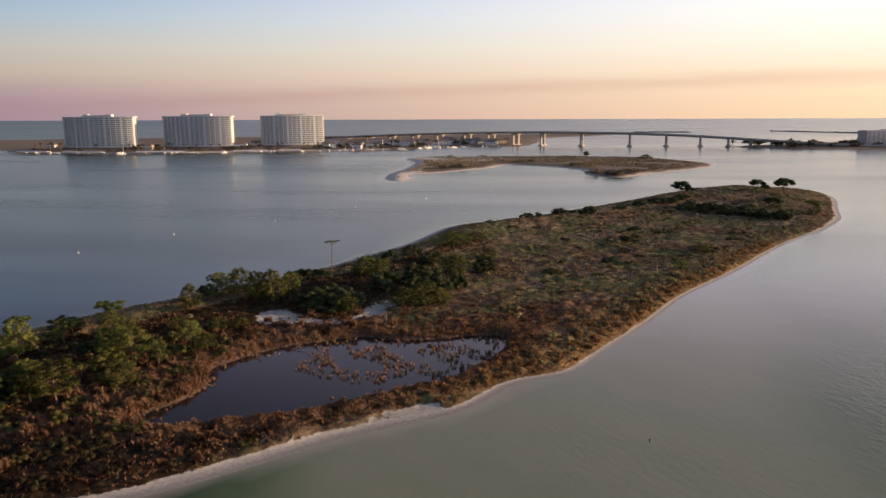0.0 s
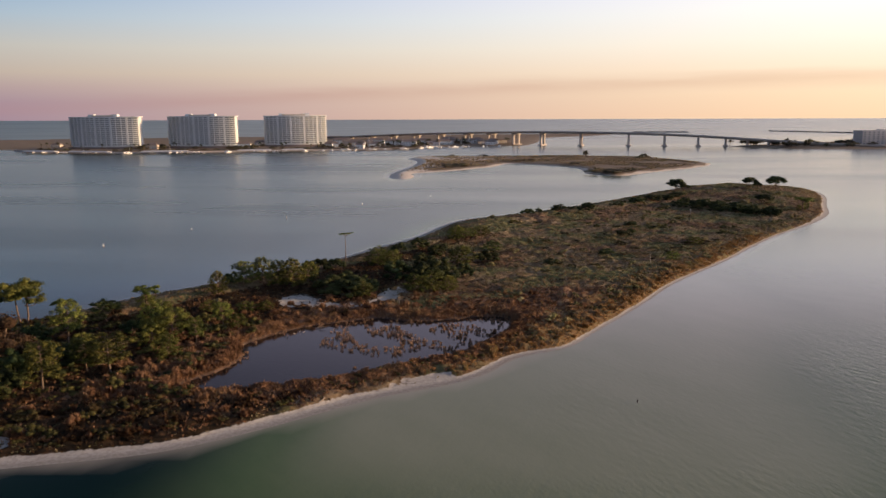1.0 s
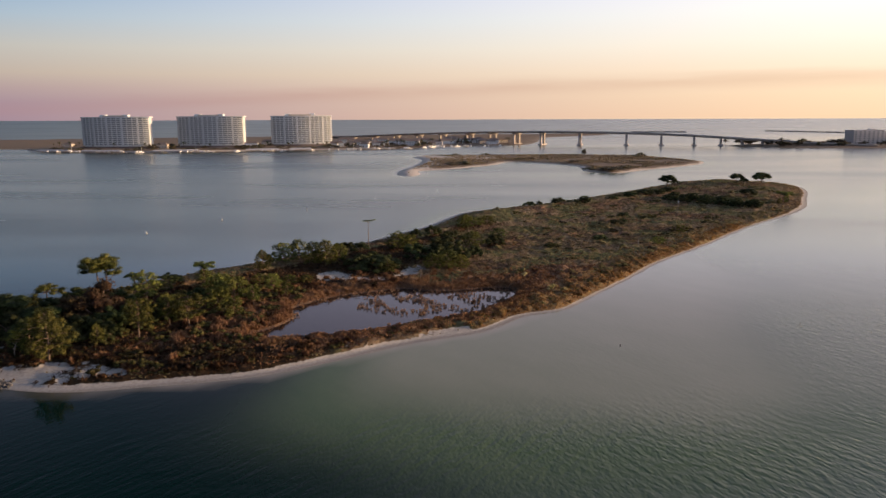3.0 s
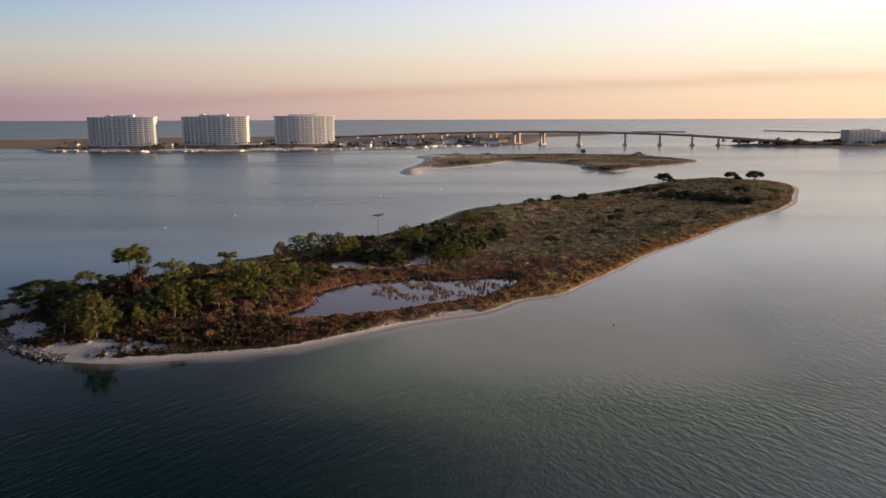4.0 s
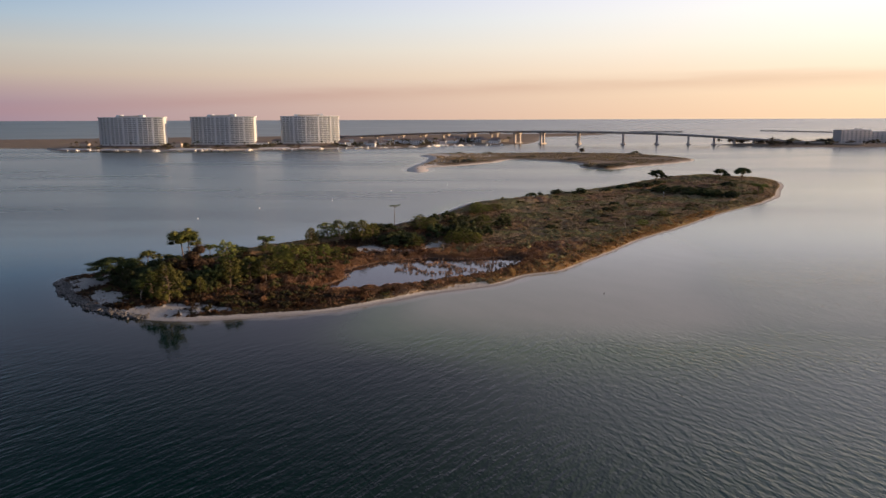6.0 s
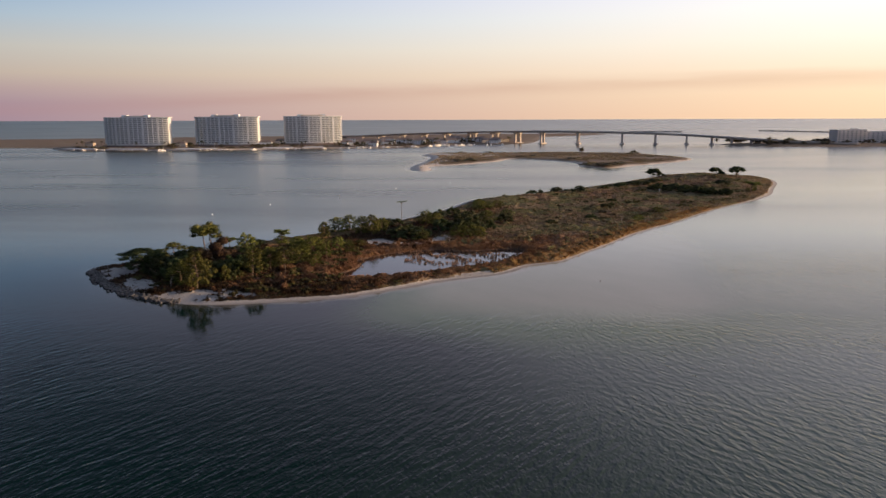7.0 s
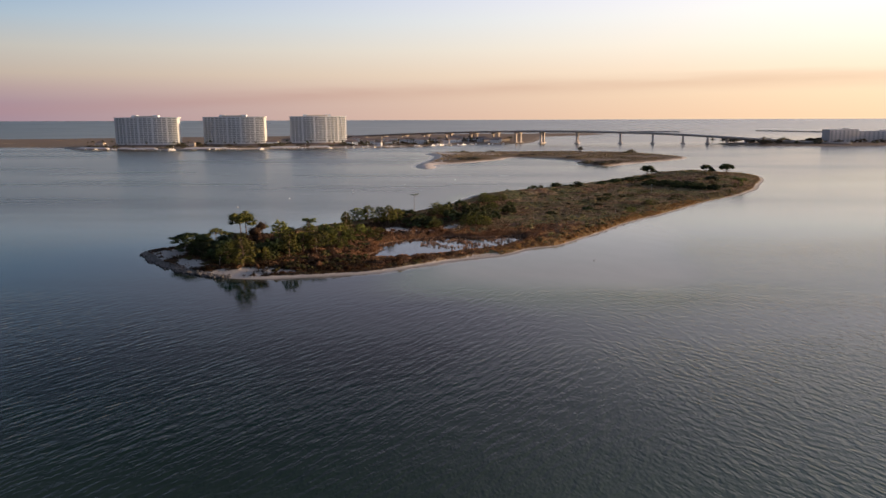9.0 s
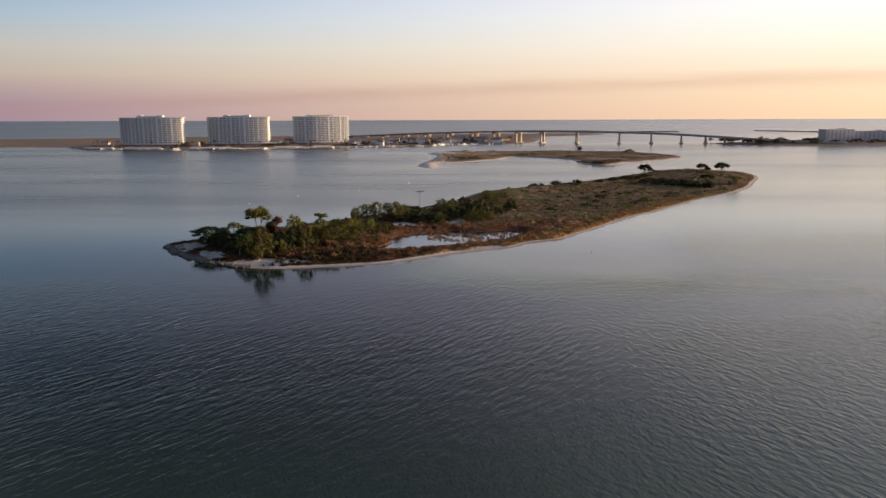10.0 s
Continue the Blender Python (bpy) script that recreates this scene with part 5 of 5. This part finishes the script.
def house(x, y, w, d, h, turn, mat="stucco", label="low pale waterfront house with a hipped shingle roof"):
    H = thing("house", label, "house", pose(x, y, 2.0, 0, 0, turn), "waterfront houses")
    part("wall", box_bm(w, d, h + 1.0, (0, 0, -1.0)), mat, H)
    part("roof", gable(w, d, h, h + d * 0.28), "roof", H)
    n = max(2, int(w / 3.5))
    for f in range(max(1, int(h / 3.0))):
        for k in range(n):
            part("window", box_bm(1.5, 0.12, 1.4, ((k + 0.5) / n * w - w / 2, -d / 2 - 0.02, 0.9 + 3.0 * f)), "glass", H)
    return H


def boat(x, y, l, turn, mast=False, z=0.0):
    B = thing("boat", "white moored boat" + (" with a bare mast" if mast else " with a low cabin") + " beside the dock", "boat", pose(x, y, z, 0, 0, turn), "moored boats")
    bm = bmesh.new()
    secs = []
    for t in (0.0, 0.35, 0.7, 0.92, 1.0):
        w = l * 0.15 * (1 - max(0, t - 0.35) ** 2 * 2.2)
        xx = (t - 0.5) * l
        secs.append([bm.verts.new(p) for p in ((xx, -w, 1.1 + 0.5 * t), (xx, -w * 0.6, -0.3), (xx, w * 0.6, -0.3), (xx, w, 1.1 + 0.5 * t))])
    for a, b in zip(secs, secs[1:]):
        for i in range(4):
            bm.faces.new((a[i], a[(i + 1) % 4], b[(i + 1) % 4], b[i]))
    bm.faces.new(secs[0][::-1])
    bm.faces.new(secs[-1])
    bmesh.ops.recalc_face_normals(bm, faces=bm.faces[:])
    part("hull", bm, "white", B)
    part("cabin", box_bm(l * 0.38, l * 0.2, 1.4, (-l * 0.05, 0, 1.2), 0.15, 0.85), "white", B)
    part("windscreen", box_bm(l * 0.30, l * 0.19, 0.5, (-l * 0.05, 0, 1.75), 0.05, 0.97), "glass", B)
    if mast:
        part("mast", box_bm(0.16, 0.16, l * 1.1, (0, 0, 1.3)), "white", B)
        part("boom", box_bm(l * 0.42, 0.12, 0.12, (-l * 0.2, 0, 3.2)), "white", B)


def dock(x0, y0, x1, y1, width=3.0, z=1.2):
    L = math.hypot(x1 - x0, y1 - y0)
    D = thing("dock", "long weathered wooden dock on posts in the bay", "dock", pose(x0, y0, 0, 0, 0, math.degrees(math.atan2(y1 - y0, x1 - x0))), "docks")
    part("deck", box_bm(L, width, 0.35, (L / 2, 0, z - 0.35)), "wood", D)
    post = None
    for k in range(int(L / 9) + 1):
        for s in (-1, 1):
            if post is None:
                post = part("post", box_bm(0.4, 0.4, z + 2.1, (0, 0, -1.6)), "wood", D, m=pose(k * 9.0, s * width / 2, 0))
            else:
                child("post", post.data, D, pose(k * 9.0, s * width / 2, 0))


def seawall(x0, y0, x1, y1):
    L = math.hypot(x1 - x0, y1 - y0)
    me = bpy.data.meshes.new("seawall")
    bm = box_bm(L, 0.8, 3.6, (L / 2, 0, -1.5), 0.06)
    bm.to_mesh(me)
    bm.free()
    me.materials.append(M["concrete"])
    ob = new("wall_seawall", me)
    ob.matrix_basis = pose(x0, y0, 0, 0, 0, math.degrees(math.atan2(y1 - y0, x1 - x0)))
    tagged(ob, "grey concrete seawall along the tower lawns", "seawall", kind="structure")


FRONT = [(-640, 1040), (-560, 968), (-480, 938), (-365, 941), (-286, 961), (-176, 983), (-90, 998)]
for (_a, _b), (_c, _d) in zip(FRONT, FRONT[1:]):
    seawall(_a, _b, _c, _d)
dock(-590, 962, -420, 912)
dock(-410, 914, -300, 930)
dock(-285, 938, -190, 958)
dock(-150, 968, -60, 985, 2.4)
dock(-120, 960, -100, 985, 2.0)
for _x, _y, _l, _t, _m in ((-520, 946, 11, 10, 0), (-470, 930, 9, 170, 0), (-446, 922, 13, -14, 0), (-392, 921, 10, 8, 0), (-350, 926, 12, 172, 1), (-330, 929, 9, 8, 0),
                           (-262, 946, 14, 12, 0), (-228, 953, 10, -168, 0), (-150, 975, 15, 8, 0), (-118, 985, 12, 100, 1), (-98, 988, 13, 95, 0), (-74, 990, 16, 10, 1), (-44, 1052, 14, 60, 0), (-30, 1060, 18, 20, 0), (10, 1068, 10, 8, 0)):
    boat(_x, _y, _l, _t, bool(_m))
for k in range(30):
    _s = RNG.uniform(0, 1)
    _x = -585 + 400 * _s
    _y = float(np.interp(_x, [-590, -420, -300, -190], [962, 912, 930, 958])) + RNG.uniform(4, 20)
    boat(float(_x), _y, float(RNG.uniform(7, 13)), float(RNG.uniform(60, 110)), k % 6 == 0)
for _x, _y, _w, _d, _h, _t in ((-435, 1030, 16, 11, 5.5, 4), (-418, 1090, 22, 12, 6, 0), (-312, 1060, 20, 11, 5.5, 6), (-296, 1090, 16, 12, 6.5, 10), (-182, 1050, 20, 12, 5.5, 10),
                               (-150, 1090, 26, 13, 5.0, 0), (-120, 1060, 18, 12, 4.2, 6), (-95, 1120, 30, 14, 6.0, 2), (-60, 1170, 34, 14, 5.0, 0), (-20, 1120, 24, 12, 5.2, 10),
                               (-130, 1180, 26, 12, 6, 0), (-190, 1210, 30, 13, 6, 4), (-70, 1080, 20, 12, 6.5, 0), (16, 1160, 20, 12, 5, 6), (40, 1135, 16, 10, 4.2, 14), (-10, 1220, 30, 12, 6, 0), (-620, 1120, 14, 10, 4, 0)):
    house(_x, _y, _w, _d, _h, _t, "stucco" if _w > 17 else "stucco_tan")
for k in range(64):
    _x = RNG.uniform(-640, 40)
    _y = np.interp(_x, [-640, -480, -290, -80, 40], [1060, 975, 985, 1020, 1105]) + abs(RNG.normal()) * 45
    far_palm(float(_x), float(_y), float(RNG.uniform(6, 11)))


def boat_shed(x, y, l, turn):
    """Covered boat slips: a long pale roof on posts over the water."""
    S = thing("boat_shed", "long pale roof on posts over moored boats", "boat shed", pose(x, y, 0, 0, 0, turn), "boat sheds")
    part("roof", gable(l, 9.0, 3.4, 4.9), "stucco_grey", S, "low pale metal roof")
    part("walkway", box_bm(l, 2.0, 0.3, (0, 0, 0.9)), "wood", S)
    post = None
    for k in range(int(l / 8) + 1):
        for side in (-4, 4):
            m = pose(-l / 2 + k * 8.0, side, 0)
            if post is None:
                post = part("post", box_bm(0.35, 0.35, 5.0, (0, 0, -1.5)), "wood", S, m=m)
            else:
                child("post", post.data, S, m)


for _x, _y, _l, _t in ((-545, 938, 52, -17), (-470, 916, 60, -14), (-372, 914, 58, 8), (-262, 930, 44, 11), (-215, 944, 30, 11)):
    boat_shed(_x, _y, _l, _t)
_rng = np.random.default_rng(17)
for k in range(26):
    _x = float(_rng.uniform(-185, 95))
    _y = float(np.interp(_x, [-190, -82, -30, 60, 110], [1005, 1022, 1085, 1110, 1150]) + _rng.uniform(0, 150) * (1 if _x < 40 else 0.4))
    house(_x, _y, float(_rng.uniform(9, 20)), float(_rng.uniform(8, 11)), float(_rng.uniform(3.4, 7.0)), float(_rng.uniform(-12, 20)), ("stucco", "stucco_tan", "stucco_grey")[k % 3])
for k in range(24):
    _x = float(_rng.uniform(-180, 70))
    _y = float(np.interp(_x, [-180, -90, -38, 61, 108], [978, 990, 1050, 1080, 1120]) - _rng.uniform(2, 9))
    boat(_x, _y, float(_rng.uniform(7, 14)), float(_rng.uniform(40, 130)), k % 3 == 0)
for k in range(34):
    _x = float(_rng.uniform(-200, 100))
    far_palm(_x, float(np.interp(_x, [-200, -82, -30, 60, 110], [1010, 1030, 1090, 1115, 1160]) + _rng.uniform(0, 90)), float(_rng.uniform(6, 11)))


def far_oaks(n, x0, x1, front, deep, w0, w1, h0, h1, seed):
    rng = np.random.default_rng(seed)
    for _ in range(n):
        x = rng.uniform(x0, x1)
        y = np.interp(x, *front) + rng.uniform(0, deep)
        plant("farbush", float(x), float(y), float(rng.uniform(w0, w1)), float(rng.uniform(h0, h1)), 2.0)


far_oaks(34, -640, 60, ([-640, -480, -290, -80, 60], [1075, 985, 1000, 1040, 1120]), 120, 8, 16, 3, 7, 1)
far_oaks(95, 405, 760, ([405, 450, 540, 760], [1000, 960, 946, 942]), 130, 10, 20, 5, 11, 2)
far_oaks(46, -600, -60, ([-600, -480, -365, -286, -176, -60], [1010, 946, 950, 970, 992, 1012]), 26, 6, 14, 2.5, 5, 3)
for _x0, _x1 in ((-458, -420), (-324, -290), (-196, -110), (-110, 20)):
    far_oaks(20, _x0, _x1, ([-640, -480, -290, -80, 60], [1040, 975, 990, 1030, 1125]), 90, 7, 14, 4, 8.5, int(-_x0))
build_far_scrub("barrier_scrub", MAIN, 16000, 1.1, 2.2, 30, "tan dune grass and scrub on the barrier strip")
build_far_scrub("point_scrub", EAST, 5000, 1.2, 2.2, 16, "low scrub on the wooded point")


def condo_block(x, y, w, d, floors, turn):
    fh = 3.0
    C = thing("condo_block", "long grey condominium block behind the trees", "building", pose(x, y, 2.0, 0, 0, turn), "point condominiums")
    top = floors * fh + 1
    part("wall", box_bm(w, d, top + 1.5, (0, 0, -1.5)), "stucco_grey", C)
    part("parapet", box_bm(w + 0.8, d + 0.8, 1.0, (0, 0, top)), "stucco_grey", C)
    part("lift_house", box_bm(8, 7, 1.6, (w * 0.2, 0, top + 0.9), 0.1), "stucco_grey", C)
    n = int(w / 6.5)
    pane = slab = None
    for f in range(floors):
        if slab is None:
            slab = part("balcony_slab", box_bm(w + 0.4, 1.8, 0.3, (0, -d / 2 - 0.9, 0)), "stucco_grey", C, m=pose(0, 0, 1 + f * fh))
        else:
            child("balcony_slab", slab.data, C, pose(0, 0, 1 + f * fh))
        for k in range(n):
            p = pose((k + 0.5) / n * w - w / 2, -d / 2 - 0.03, 1.6 + f * fh)
            if pane is None:
                pane = part("window_pane", box_bm(2.8, 0.10, 1.4), "glass", C, "dark tinted glass", m=p)
            else:
                child("window_pane", pane.data, C, p, "dark tinted glass")


condo_block(574, 1010, 46, 20, 6, 6)
condo_block(632, 1020, 64, 20, 5, 3)
condo_block(724, 1010, 90, 20, 6, 2)


def jetty(pts, label):
    """A low rubble ridge in the sea."""
    p = np.asarray(pts, float)
    s = np.r_[0, np.cumsum(np.hypot(*np.diff(p, axis=0).T))]
    u = np.arange(0, s[-1], 5.0)
    path = np.c_[np.interp(u, s, p[:, 0]), np.interp(u, s, p[:, 1])]
    rng = np.random.default_rng(4)
    vs = []
    for o, z in ((-7, -1.0), (-3, 1.4), (0, 2.4), (3, 1.4), (7, -1.0)):
        vs.append(np.c_[path[:, 0] + rng.normal(size=len(u)) * 0.8, path[:, 1] + o + rng.normal(size=len(u)) * 0.8, z + rng.normal(size=len(u)) * 0.35])
    n = len(u)
    v = np.stack(vs, 1).reshape(-1, 3)
    i, j = np.meshgrid(np.arange(n - 1), np.arange(4), indexing="ij")
    f = np.stack([i * 5 + j, (i + 1) * 5 + j, (i + 1) * 5 + j + 1, i * 5 + j + 1], -1).reshape(-1, 4)
    tagged(new("jetty", mesh_of("jetty", v, f, "rock")), label, "jetty", kind="structure")


jetty([(835, 1975), (925, 1722), (960, 1600)], "long dark rubble jetty in the sea")
jetty([(470, 1960), (600, 1905)], "short dark rubble jetty off the pass")

# ------------------------------------------------------------------ small things on the water and the island


def buoy(x, y, tall=False):
    B = thing("mooring_buoy", "small white mooring buoy floating on the bay", "buoy", pose(x, y, 0), "buoys")
    bm = bmesh.new()
    bmesh.ops.create_uvsphere(bm, u_segments=12, v_segments=8, radius=0.3)
    part("float", bm, "white", B, m=pose(0, 0, 0.22), smooth=True)
    part("staff", box_bm(0.10, 0.10, 1.1 if tall else 0.5, (0, 0, 0.4)), "white", B)
    if tall:
        part("daymark", box_bm(0.6, 0.10, 0.6, (0, 0, 1.2), 0.02), "white", B, "square white panel")


for _x, _y, _t in ((-129, 230, 0), (-111, 268, 0), (-80, 302, 1), (-52, 353, 0), (-18, 390, 0)):
    buoy(_x, _y, bool(_t))


def pole(x, y, h, arm):
    P = thing("marker_post", "thin grey post " + ("with a short cross arm on the island" if arm else "standing in the shallow water"), "post", pose(x, y, spot_height(x, y) if arm else 0))
    part("post", box_bm(0.16, 0.16, h + 1.0, (0, 0, -1.0), 0.02), "dead" if arm else "wood", P)
    if arm:
        part("cross_arm", box_bm(1.7, 0.14, 0.14, (0, 0, h - 0.5), 0.02), "dead", P)
        part("lamp_head", box_bm(0.4, 0.3, 0.5, (0, 0, h), 0.04), "white", P)


pole(93, 278, 5.0, True)
pole(24, 84, 0.45, False)
